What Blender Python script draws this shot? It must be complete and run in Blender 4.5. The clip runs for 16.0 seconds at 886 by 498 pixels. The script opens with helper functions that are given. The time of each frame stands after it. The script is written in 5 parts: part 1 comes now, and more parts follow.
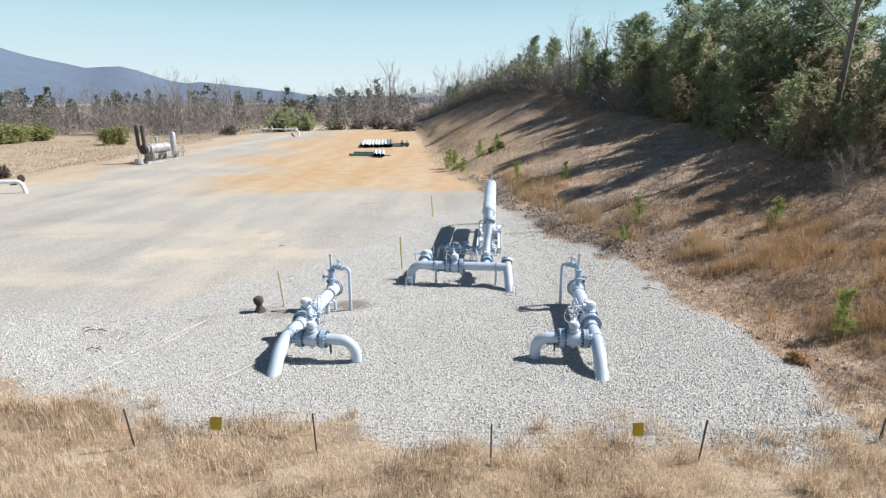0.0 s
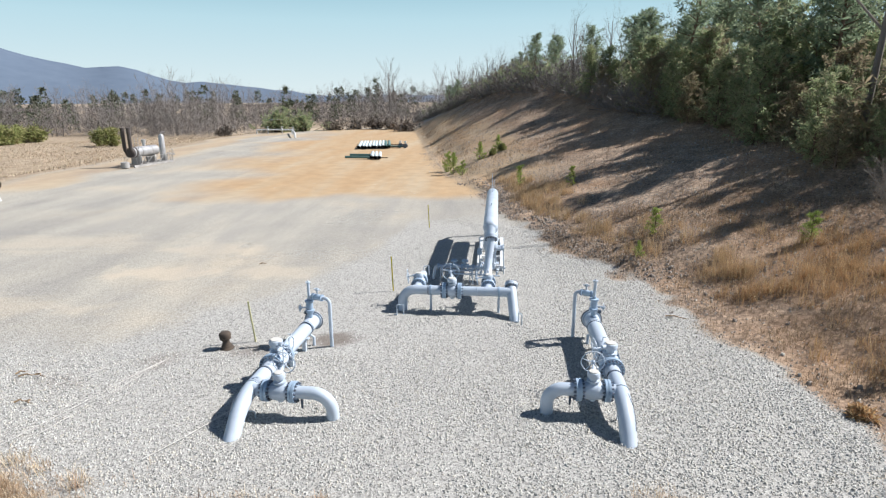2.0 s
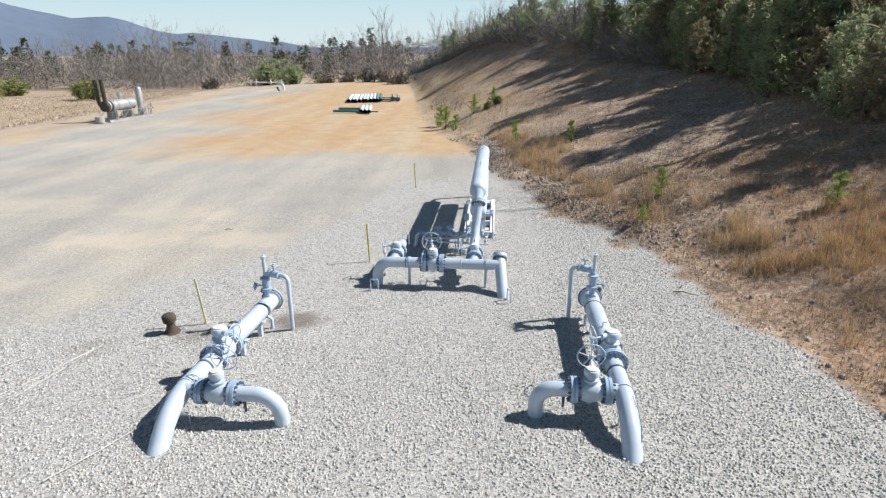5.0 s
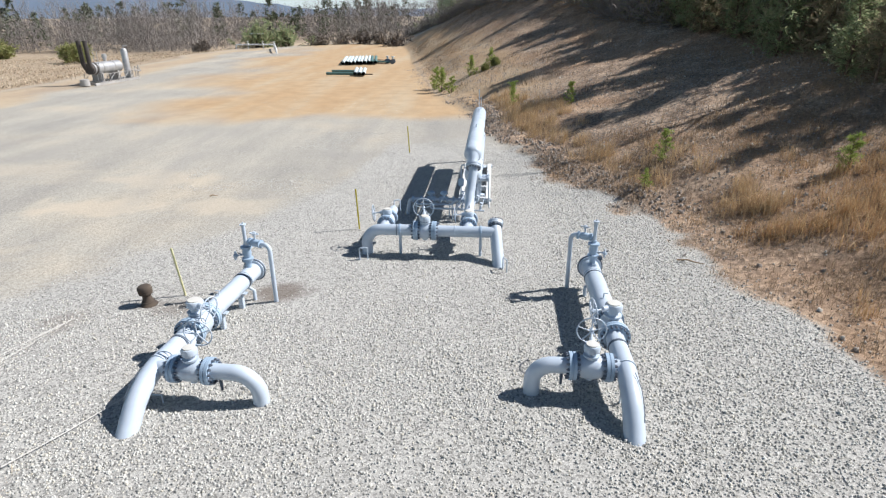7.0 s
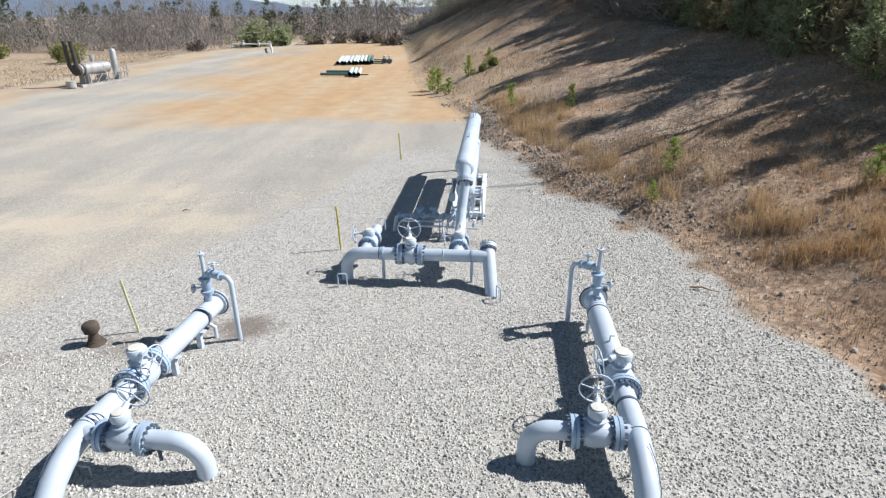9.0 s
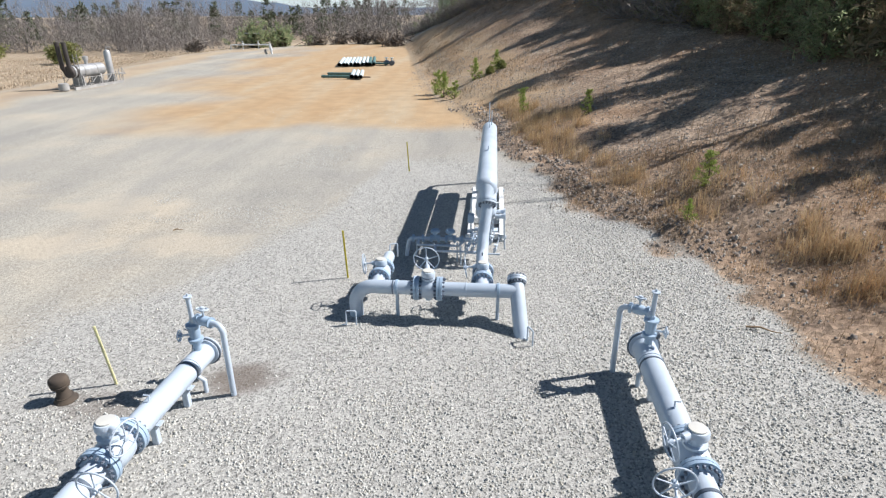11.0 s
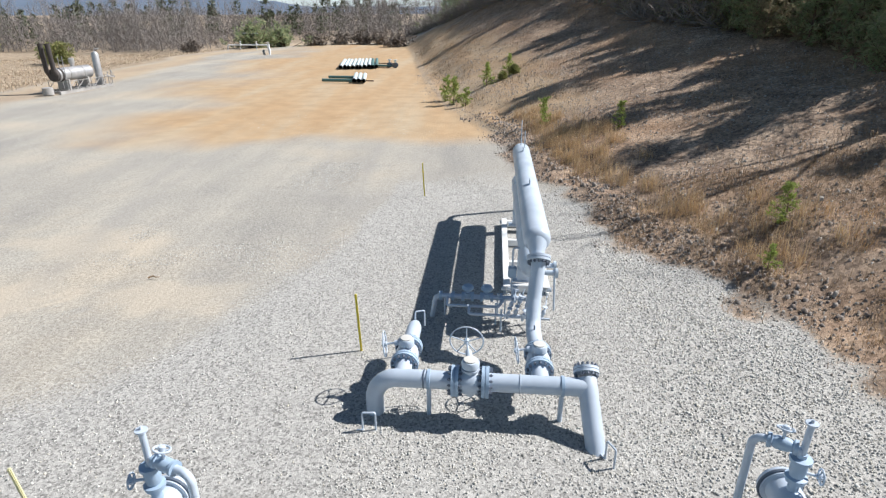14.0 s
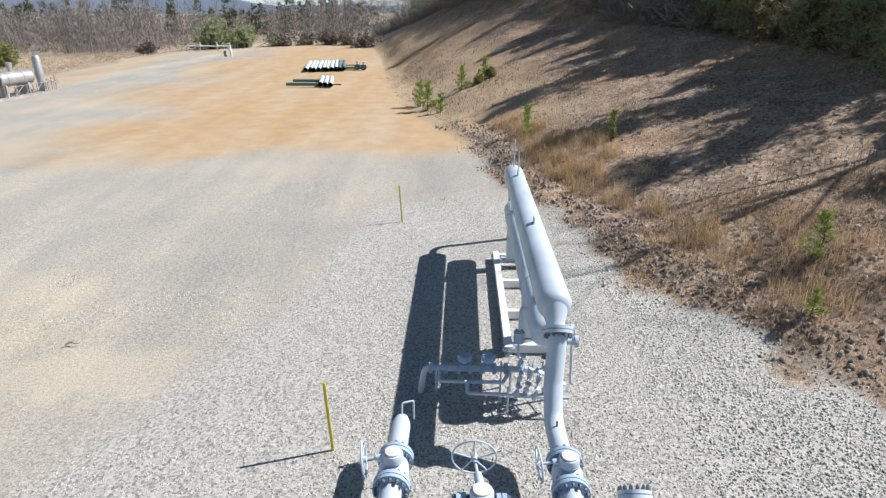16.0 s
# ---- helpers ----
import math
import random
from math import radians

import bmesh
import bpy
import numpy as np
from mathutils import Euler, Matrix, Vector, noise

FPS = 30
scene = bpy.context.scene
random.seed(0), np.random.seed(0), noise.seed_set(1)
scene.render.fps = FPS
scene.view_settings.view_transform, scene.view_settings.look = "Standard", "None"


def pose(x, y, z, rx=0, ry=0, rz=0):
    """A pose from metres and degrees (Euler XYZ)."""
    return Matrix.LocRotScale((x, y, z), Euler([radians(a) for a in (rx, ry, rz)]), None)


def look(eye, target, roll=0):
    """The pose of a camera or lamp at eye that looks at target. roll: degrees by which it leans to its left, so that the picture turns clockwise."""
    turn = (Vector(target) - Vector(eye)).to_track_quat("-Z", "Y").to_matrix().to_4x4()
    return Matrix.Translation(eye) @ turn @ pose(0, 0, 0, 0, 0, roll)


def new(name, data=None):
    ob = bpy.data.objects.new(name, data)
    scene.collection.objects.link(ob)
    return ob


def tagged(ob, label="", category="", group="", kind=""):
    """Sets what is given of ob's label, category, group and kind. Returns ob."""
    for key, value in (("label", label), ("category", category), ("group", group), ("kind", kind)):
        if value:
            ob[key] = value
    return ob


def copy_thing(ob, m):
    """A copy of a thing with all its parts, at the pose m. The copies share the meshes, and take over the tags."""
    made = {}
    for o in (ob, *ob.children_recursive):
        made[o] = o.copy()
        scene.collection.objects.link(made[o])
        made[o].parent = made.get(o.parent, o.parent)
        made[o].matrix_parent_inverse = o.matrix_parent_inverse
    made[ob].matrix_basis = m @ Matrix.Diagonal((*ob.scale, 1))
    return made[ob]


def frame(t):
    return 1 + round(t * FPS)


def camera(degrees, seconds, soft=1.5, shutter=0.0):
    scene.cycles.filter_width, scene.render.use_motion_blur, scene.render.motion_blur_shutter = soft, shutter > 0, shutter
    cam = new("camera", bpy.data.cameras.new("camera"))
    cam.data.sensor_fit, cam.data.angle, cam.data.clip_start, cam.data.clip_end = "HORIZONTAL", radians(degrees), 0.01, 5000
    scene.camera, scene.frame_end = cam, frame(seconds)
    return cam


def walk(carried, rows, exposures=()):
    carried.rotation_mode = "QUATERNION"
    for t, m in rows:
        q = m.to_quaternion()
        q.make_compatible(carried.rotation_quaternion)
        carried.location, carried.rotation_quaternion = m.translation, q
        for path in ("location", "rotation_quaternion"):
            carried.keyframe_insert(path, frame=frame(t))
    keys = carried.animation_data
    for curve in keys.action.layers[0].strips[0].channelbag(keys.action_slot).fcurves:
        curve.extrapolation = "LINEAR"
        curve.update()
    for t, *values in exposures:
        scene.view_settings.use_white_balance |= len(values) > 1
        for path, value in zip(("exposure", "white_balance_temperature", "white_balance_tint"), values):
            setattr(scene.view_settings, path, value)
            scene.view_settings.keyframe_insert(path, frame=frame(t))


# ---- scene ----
cam = camera(74.6, 16.0, soft=1.3)
PATH = [
    (0, (-0.499, -0.082, 5.809), (-0.622, 1.851, 5.313), -0.00),
    (0.5, (-0.540, 0.364, 5.816), (-0.662, 2.298, 5.319), -0.00),
    (1, (-0.536, 0.956, 5.840), (-0.661, 2.889, 5.342), -0.10),
    (1.5, (-0.536, 1.596, 5.882), (-0.661, 3.529, 5.382), -0.10),
    (2, (-0.497, 2.228, 5.927), (-0.623, 4.160, 5.427), -0.20),
    (2.5, (-0.395, 2.691, 5.923), (-0.522, 4.623, 5.423), -0.20),
    (3, (-0.295, 3.051, 5.866), (-0.421, 4.980, 5.355), -0.20),
    (3.5, (-0.296, 3.370, 5.816), (-0.418, 5.291, 5.274), -0.20),
    (4, (-0.229, 3.724, 5.777), (-0.349, 5.636, 5.201), -0.20),
    (4.5, (-0.193, 4.000, 5.750), (-0.312, 5.901, 5.140), -0.20),
    (5.3, (-0.144, 4.337, 5.661), (-0.260, 6.219, 4.994), -0.22),
    (6.1, (-0.126, 4.529, 5.546), (-0.238, 6.391, 4.821), -0.27),
    (7, (-0.072, 4.924, 5.473), (-0.181, 6.774, 4.720), -0.30),
    (7.5, (-0.018, 5.266, 5.467), (-0.127, 7.115, 4.713), -0.30),
    (8, (0.055, 5.642, 5.486), (-0.055, 7.491, 4.730), -0.30),
    (8.5, (0.134, 6.020, 5.498), (0.023, 7.868, 4.741), -0.40),
    (9.3, (0.123, 6.662, 5.514), (0.012, 8.510, 4.756), -0.41),
    (10.2, (-0.111, 7.409, 5.520), (-0.222, 9.257, 4.764), -0.34),
    (11, (-0.396, 8.004, 5.531), (-0.505, 9.852, 4.775), -0.30),
    (11.5, (-0.572, 8.337, 5.542), (-0.680, 10.186, 4.786), -0.30),
    (12, (-0.719, 8.662, 5.548), (-0.827, 10.511, 4.792), -0.30),
    (12.5, (-0.871, 9.060, 5.560), (-0.979, 10.909, 4.804), -0.20),
    (13, (-1.002, 9.551, 5.584), (-1.109, 11.399, 4.827), -0.20),
    (13.5, (-1.141, 10.178, 5.596), (-1.242, 12.027, 4.839), -0.10),
    (14, (-1.263, 10.861, 5.636), (-1.367, 12.708, 4.878), -0.10),
    (14.5, (-1.375, 11.572, 5.676), (-1.459, 13.421, 4.917), -0.20),
    (15, (-1.506, 12.251, 5.686), (-1.537, 14.102, 4.927), -0.30),
    (15.5, (-1.584, 12.849, 5.700), (-1.608, 14.700, 4.941), -0.30),
    (16, (-1.664, 13.270, 5.698), (-1.670, 15.119, 4.937), -0.10),
]
walk(cam, [(t, look(eye, target, roll)) for t, eye, target, roll in PATH], [(0.0, 0.65), (3.0, 0.55), (7.0, 0.54), (11.0, 0.53), (16.0, 0.55)])

# ---- daylight ----
SUN_TO = Vector((0.96, 0.28, 0.945)).normalized()
world = bpy.data.worlds.new("world")
scene.world = world
world.use_nodes = True
wn = world.node_tree
sky = wn.nodes.new("ShaderNodeTexSky")
sky.sky_type = "NISHITA"
sky.sun_disc = False
sky.sun_elevation = radians(43.4)
sky.sun_rotation = radians(73.7)
sky.air_density, sky.dust_density, sky.ozone_density = 1.0, 0.0, 1.8
wn.nodes["Background"].inputs["Strength"].default_value = 0.05
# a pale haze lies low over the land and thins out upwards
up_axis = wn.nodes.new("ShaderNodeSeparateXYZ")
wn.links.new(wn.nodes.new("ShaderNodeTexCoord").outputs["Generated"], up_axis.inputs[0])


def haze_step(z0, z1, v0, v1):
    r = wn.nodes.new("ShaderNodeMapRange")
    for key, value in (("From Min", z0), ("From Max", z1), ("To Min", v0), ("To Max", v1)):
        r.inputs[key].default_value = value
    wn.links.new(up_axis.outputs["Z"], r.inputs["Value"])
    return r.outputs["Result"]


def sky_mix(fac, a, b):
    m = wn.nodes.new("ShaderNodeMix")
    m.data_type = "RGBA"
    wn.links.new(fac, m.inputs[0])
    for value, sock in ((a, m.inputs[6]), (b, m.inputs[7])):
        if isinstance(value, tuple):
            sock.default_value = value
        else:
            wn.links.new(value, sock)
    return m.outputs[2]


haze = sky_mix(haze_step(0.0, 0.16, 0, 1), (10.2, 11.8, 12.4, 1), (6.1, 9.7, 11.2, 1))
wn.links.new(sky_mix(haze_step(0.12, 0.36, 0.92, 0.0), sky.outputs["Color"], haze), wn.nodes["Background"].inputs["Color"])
sun_data = bpy.data.lights.new("sun", "SUN")
sun_data.energy, sun_data.angle, sun_data.color = 5.0, radians(0.53), (0.985, 0.96, 0.935)
sun = new("sun", sun_data)
sun.matrix_world = look(SUN_TO * 60, (0, 0, 0))

rng = np.random.default_rng(7)


# ---- materials ----
def material(name, rough=0.7, metal=0.0):
    m = bpy.data.materials.new(name)
    m.use_nodes = True
    b = m.node_tree.nodes["Principled BSDF"]
    b.inputs["Roughness"].default_value = rough
    b.inputs["Metallic"].default_value = metal
    return m, m.node_tree, b


def node(nt, kind, **inputs):
    n = nt.nodes.new(kind)
    for key, value in inputs.items():
        n.inputs[key.replace("_", " ")].default_value = value
    return n


def noise_tex(nt, scale, detail=4.0, rough=0.55, coords="Object"):
    tc = nt.nodes.new("ShaderNodeTexCoord")
    n = node(nt, "ShaderNodeTexNoise", Scale=scale, Detail=detail, Roughness=rough)
    nt.links.new(tc.outputs[coords], n.inputs["Vector"])
    return n


def ramp(nt, source, stops):
    r = nt.nodes.new("ShaderNodeValToRGB")
    e = r.color_ramp.elements
    while len(e) < len(stops):
        e.new(0.5)
    for el, (p, c) in zip(e, stops):
        el.position, el.color = p, (*c, 1)
    nt.links.new(source, r.inputs["Fac"])
    return r.outputs["Color"]


def mix(nt, fac, a, b, mode="MIX"):
    m = nt.nodes.new("ShaderNodeMix")
    m.data_type, m.blend_type = "RGBA", mode
    fa, aa, bb = m.inputs[0], m.inputs[6], m.inputs[7]
    for value, sock in ((fac, fa), (a, aa), (b, bb)):
        if isinstance(value, (int, float)):
            sock.default_value = value
        elif isinstance(value, tuple):
            sock.default_value = (*value, 1)
        else:
            nt.links.new(value, sock)
    return m.outputs[2]


def calc(nt, op, a, b=0.0, clamp=False):
    m = nt.nodes.new("ShaderNodeMath")
    m.operation, m.use_clamp = op, clamp
    for value, sock in ((a, m.inputs[0]), (b, m.inputs[1])):
        if isinstance(value, (int, float)):
            sock.default_value = value
        else:
            nt.links.new(value, sock)
    return m.outputs[0]


def bump(nt, b, height, strength=0.3, distance=0.02):
    n = node(nt, "ShaderNodeBump", Strength=strength, Distance=distance)
    nt.links.new(height, n.inputs["Height"])
    nt.links.new(n.outputs["Normal"], b.inputs["Normal"])


def painted(name, light, dark, stain, rough=0.42, metal=0.0, scale=6.0):
    """Worn paint or metal: two tones, stains and a fine grain."""
    m, nt, b = material(name, rough, metal)
    big = noise_tex(nt, scale * 0.35, 5)
    fine = noise_tex(nt, scale * 9, 3)
    base = ramp(nt, big.outputs["Fac"], [(0.35, dark), (0.65, light)])
    spots = ramp(nt, noise_tex(nt, scale, 8, 0.7).outputs["Fac"], [(0.62, (0, 0, 0)), (0.74, (1, 1, 1))])
    color = mix(nt, calc(nt, "MULTIPLY", spots, 0.55), base, stain)
    nt.links.new(color, b.inputs["Base Color"])
    r = nt.nodes.new("ShaderNodeMapRange")
    r.inputs["To Min"].default_value, r.inputs["To Max"].default_value = rough - 0.1, rough + 0.2
    nt.links.new(fine.outputs["Fac"], r.inputs["Value"])
    nt.links.new(r.outputs["Result"], b.inputs["Roughness"])
    bump(nt, b, fine.outputs["Fac"], 0.12, 0.004)
    return m


def varied(name, colors, rough=0.85, island=True, soft=0.0, grain=0.0):
    """Loose stuff: every piece takes its own tone."""
    m, nt, b = material(name, rough)
    if island:
        rnd = nt.nodes.new("ShaderNodeNewGeometry").outputs["Random Per Island"]
    else:
        rnd = nt.nodes.new("ShaderNodeObjectInfo").outputs["Random"]
    n = len(colors)
    color = ramp(nt, rnd, [(i / max(1, n - 1), c) for i, c in enumerate(colors)])
    if grain:
        g = noise_tex(nt, grain, 5)
        color = mix(nt, 0.5, color, ramp(nt, g.outputs["Fac"], [(0.3, (0.45, 0.45, 0.45)), (0.7, (1, 1, 1))]), "MULTIPLY")
        bump(nt, b, g.outputs["Fac"], 0.5, 0.02)
    nt.links.new(color, b.inputs["Base Color"])
    b.inputs["Specular IOR Level"].default_value = 0.25
    if soft:
        t = node(nt, "ShaderNodeBsdfTranslucent")
        nt.links.new(color, t.inputs["Color"])
        mx = node(nt, "ShaderNodeMixShader", Fac=soft)
        nt.links.new(b.outputs[0], mx.inputs[1])
        nt.links.new(t.outputs[0], mx.inputs[2])
        nt.links.new(mx.outputs[0], nt.nodes["Material Output"].inputs["Surface"])
    return m


M_PAINT = painted("pipe_paint", (0.52, 0.59, 0.68), (0.44, 0.51, 0.60), (0.40, 0.45, 0.50), 0.40)
M_PAINT_CAP = painted("bleached_paint", (0.66, 0.64, 0.58), (0.55, 0.54, 0.52), (0.42, 0.36, 0.28), 0.55)
M_BAND = painted("dark_band", (0.10, 0.13, 0.18), (0.07, 0.09, 0.12), (0.16, 0.15, 0.14), 0.55)
M_BOLT = painted("bolt_steel", (0.20, 0.24, 0.30), (0.12, 0.14, 0.18), (0.16, 0.12, 0.09), 0.5, 0.3)
M_VALVE_BLUE = painted("valve_paint", (0.36, 0.47, 0.60), (0.30, 0.40, 0.52), (0.28, 0.32, 0.36), 0.45)
M_RUST = painted("rusty_iron", (0.10, 0.075, 0.055), (0.055, 0.043, 0.036), (0.20, 0.11, 0.06), 0.85)
M_YELLOW = painted("yellow_paint", (0.75, 0.62, 0.06), (0.66, 0.52, 0.05), (0.55, 0.46, 0.16), 0.55)
M_CREAM = painted("faded_yellow", (0.72, 0.68, 0.40), (0.62, 0.58, 0.34), (0.50, 0.46, 0.28), 0.6)
M_SIGN = painted("sign_yellow", (0.62, 0.44, 0.02), (0.52, 0.36, 0.02), (0.36, 0.25, 0.03), 0.5)
M_POST = painted("fence_iron", (0.15, 0.11, 0.085), (0.10, 0.075, 0.06), (0.19, 0.11, 0.07), 0.85)
M_WIRE = painted("wire_steel", (0.34, 0.32, 0.30), (0.24, 0.22, 0.20), (0.2, 0.14, 0.1), 0.6, 0.5)
M_PALE = painted("pale_cable", (0.62, 0.60, 0.57), (0.50, 0.48, 0.45), (0.5, 0.46, 0.40), 0.6)
M_SILVER = painted("bare_aluminium", (0.52, 0.52, 0.53), (0.40, 0.40, 0.41), (0.30, 0.27, 0.24), 0.42, 0.6)
M_RAIL = painted("weathered_grey_rail", (0.40, 0.39, 0.38), (0.29, 0.28, 0.27), (0.32, 0.29, 0.26), 0.55)
M_SOOT = painted("sooty_stack", (0.075, 0.062, 0.058), (0.045, 0.04, 0.04), (0.12, 0.075, 0.05), 0.7)
M_WHITE = painted("white_enamel", (0.74, 0.75, 0.75), (0.64, 0.66, 0.68), (0.45, 0.42, 0.36), 0.45)
M_GREEN = painted("pipe_coating", (0.10, 0.20, 0.19), (0.07, 0.15, 0.15), (0.18, 0.2, 0.18), 0.5)
M_COAT = painted("pale_pipe_coating", (0.62, 0.70, 0.72), (0.52, 0.61, 0.64), (0.42, 0.44, 0.42), 0.42)
M_BORE = painted("pipe_bore", (0.02, 0.02, 0.022), (0.012, 0.012, 0.014), (0.03, 0.022, 0.02), 0.9)
M_STONE = varied("crushed_stone", [(0.233, 0.235, 0.22), (0.524, 0.52, 0.49), (0.64, 0.64, 0.61), (0.582, 0.54, 0.46), (0.718, 0.72, 0.69), (0.349, 0.345, 0.33), (0.601, 0.6, 0.58)], 0.9, grain=60.0)
M_ROCK = varied("rubble", [(0.28, 0.238, 0.206), (0.42, 0.378, 0.33), (0.2, 0.173, 0.159), (0.54, 0.508, 0.46)], 0.95, grain=9.0)
M_CLOD = varied("spoil", [(0.184, 0.152, 0.13), (0.287, 0.244, 0.215), (0.38, 0.336, 0.299), (0.138, 0.116, 0.104)], 0.95, grain=9.0)
M_FIELD = varied("field_straw", [(0.54, 0.444, 0.334), (0.66, 0.548, 0.42), (0.42, 0.34, 0.261), (0.6, 0.459, 0.319)], 0.95, soft=0.2)
M_TAWNY = varied("tawny_grass", [(0.52, 0.36, 0.20), (0.60, 0.45, 0.27), (0.46, 0.30, 0.16), (0.66, 0.52, 0.34)], 0.9, soft=0.3)
M_STRAW = varied("dry_grass", [(0.507, 0.374, 0.245), (0.725, 0.579, 0.416), (0.8, 0.699, 0.527), (0.363, 0.253, 0.172), (0.665, 0.458, 0.318)], 0.9, soft=0.3)
M_RUSSET = varied("broomsedge", [(0.483, 0.287, 0.138), (0.575, 0.38, 0.198), (0.391, 0.23, 0.116), (0.644, 0.483, 0.275), (0.31, 0.196, 0.11)], 0.9, soft=0.3)
M_BROWN = varied("dead_weeds", [(0.22, 0.155, 0.105), (0.33, 0.235, 0.15), (0.44, 0.32, 0.20), (0.16, 0.115, 0.085)], 0.95, soft=0.2)
M_BARK = varied("grey_bark", [(0.20, 0.18, 0.16), (0.27, 0.245, 0.22), (0.15, 0.13, 0.115)], 0.95, island=False)
M_TWIG = varied("bare_twigs", [(0.20, 0.175, 0.15), (0.27, 0.235, 0.205), (0.15, 0.125, 0.11)], 0.95, island=False)
M_PINEBARK = varied("pine_bark", [(0.13, 0.09, 0.065), (0.18, 0.13, 0.10)], 0.95, island=False)
M_NEEDLE = varied("pine_needles", [(0.204, 0.278, 0.18), (0.29, 0.352, 0.226), (0.177, 0.241, 0.168), (0.344, 0.379, 0.259)], 0.8, soft=0.6)
M_CEDAR = varied("cedar_foliage", [(0.202, 0.265, 0.145), (0.289, 0.353, 0.19), (0.367, 0.392, 0.223), (0.367, 0.343, 0.235)], 0.85, soft=0.6)
M_OLIVE = varied("brown_olive_foliage", [(0.279, 0.248, 0.162), (0.233, 0.24, 0.138), (0.342, 0.271, 0.186), (0.248, 0.209, 0.145)], 0.9, soft=0.5)
M_FRESH = varied("young_needles", [(0.277, 0.36, 0.0894), (0.39, 0.453, 0.131), (0.227, 0.296, 0.0825)], 0.8, soft=0.3)
M_BRIAR = varied("evergreen_brush", [(0.22, 0.26, 0.09), (0.29, 0.31, 0.12), (0.32, 0.28, 0.14)], 0.85, soft=0.25)
# grey-brown twigs, with distance haze put into the neutral, paler tones
M_FARWOOD = varied("hazed_far_twigs", [(0.212, 0.193, 0.183), (0.266, 0.242, 0.228), (0.178, 0.161, 0.155), (0.302, 0.273, 0.255)], 1.0)
M_FARGREEN = varied("far_evergreen", [(0.09, 0.108, 0.072), (0.117, 0.131, 0.081), (0.108, 0.113, 0.081)], 1.0)


# ---- mesh helpers ----
def fast_mesh(name, verts, faces, smooth=False):
    """A mesh from arrays: verts (n, 3), faces (m, 3) or (m, 4)."""
    verts, faces = np.asarray(verts, dtype=np.float32), np.asarray(faces, dtype=np.int32)
    me = bpy.data.meshes.new(name)
    me.vertices.add(len(verts))
    me.vertices.foreach_set("co", verts.ravel())
    k = faces.shape[1]
    me.loops.add(faces.size)
    me.loops.foreach_set("vertex_index", faces.ravel())
    me.polygons.add(len(faces))
    me.polygons.foreach_set("loop_start", np.arange(0, faces.size, k, dtype=np.int32))
    me.polygons.foreach_set("loop_total", np.full(len(faces), k, dtype=np.int32))
    me.update(calc_edges=True)
    if smooth:
        me.polygons.foreach_set("use_smooth", np.ones(len(faces), dtype=bool))
    return me


def part(name, bm, mat, parent=None, label="", smooth=True):
    """Link a bmesh or a mesh as one object under a thing or a part."""
    if isinstance(bm, bmesh.types.BMesh):
        me = bpy.data.meshes.new(name)
        bmesh.ops.recalc_face_normals(bm, faces=bm.faces)
        bm.to_mesh(me)
        bm.free()
        if smooth:
            me.polygons.foreach_set("use_smooth", np.ones(len(me.polygons), dtype=bool))
            me.set_sharp_from_angle(angle=radians(38))
    else:
        me = bm
    if not me.materials:
        me.materials.append(mat)
    ob = new(name, me)
    ob.parent = parent
    if label:
        tagged(ob, label)
    return ob


def thing(name, m, label, category, group="", kind=""):
    ob = new(name)
    ob.empty_display_size = 0.2
    ob.matrix_world = m
    return tagged(ob, label, category, group, kind)


def fillet(points, radius):
    """Round the corners of a polyline."""
    pts = [Vector(p) for p in points]
    out = [pts[0]]
    for a, b, c in zip(pts, pts[1:], pts[2:]):
        u, v = (a - b).normalized(), (c - b).normalized()
        ang = u.angle(v)
        if ang > 3.1:
            out.append(b)
            continue
        cut = min(radius / math.tan(ang / 2), (a - b).length * 0.49, (c - b).length * 0.49)
        r = cut * math.tan(ang / 2)
        centre = b + (u + v).normalized() * (r / math.sin(ang / 2))
        p0, p1 = b + u * cut - centre, b + v * cut - centre
        steps = max(3, int((math.pi - ang) / 0.16))
        for i in range(steps + 1):
            out.append(centre + p0.normalized().slerp(p1.normalized(), i / steps) * r)
    out.append(pts[-1])
    return out


def tube(points, r, bm=None, n=20, bend=0.0, caps=True):
    """A pipe along a polyline; r may be a list of radii."""
    bm = bm or bmesh.new()
    pts = fillet(points, bend) if bend else [Vector(p) for p in points]
    radii = r if isinstance(r, (list, tuple)) else [r] * len(pts)
    rings = []
    ref = None
    for i, p in enumerate(pts):
        d = (pts[min(i + 1, len(pts) - 1)] - pts[max(i - 1, 0)]).normalized()
        if ref is None:
            ref = d.orthogonal().normalized()
        else:
            ref = (ref - d * ref.dot(d)).normalized()
        side = d.cross(ref)
        rings.append([bm.verts.new(p + (ref * math.cos(a) + side * math.sin(a)) * radii[i]) for a in (2 * math.pi * k / n for k in range(n))])
    for a, b in zip(rings, rings[1:]):
        for k in range(n):
            bm.faces.new((a[k], a[(k + 1) % n], b[(k + 1) % n], b[k]))
    if caps:
        bm.faces.new(rings[0][::-1])
        bm.faces.new(rings[-1])
    return bm


def turned(profile, a, axis, bm=None, n=24):
    """A turned body: profile of (along, radius) from the point a along axis."""
    a, axis = Vector(a), Vector(axis).normalized()
    return tube([a + axis * s for s, _ in profile], [max(r, 0.001) for _, r in profile], bm, n)


def box(size, centre, bm=None, bevel=0.0, turn=None):
    bm = bm or bmesh.new()
    m = Matrix.Translation(centre) @ (turn or Matrix()) @ Matrix.Diagonal((*size, 1))
    made = bmesh.ops.create_cube(bm, size=1, matrix=m)
    if bevel:
        edges = list({e for v in made["verts"] for e in v.link_edges})
        bmesh.ops.bevel(bm, geom=edges, offset=bevel, segments=2, affect="EDGES")
    return bm


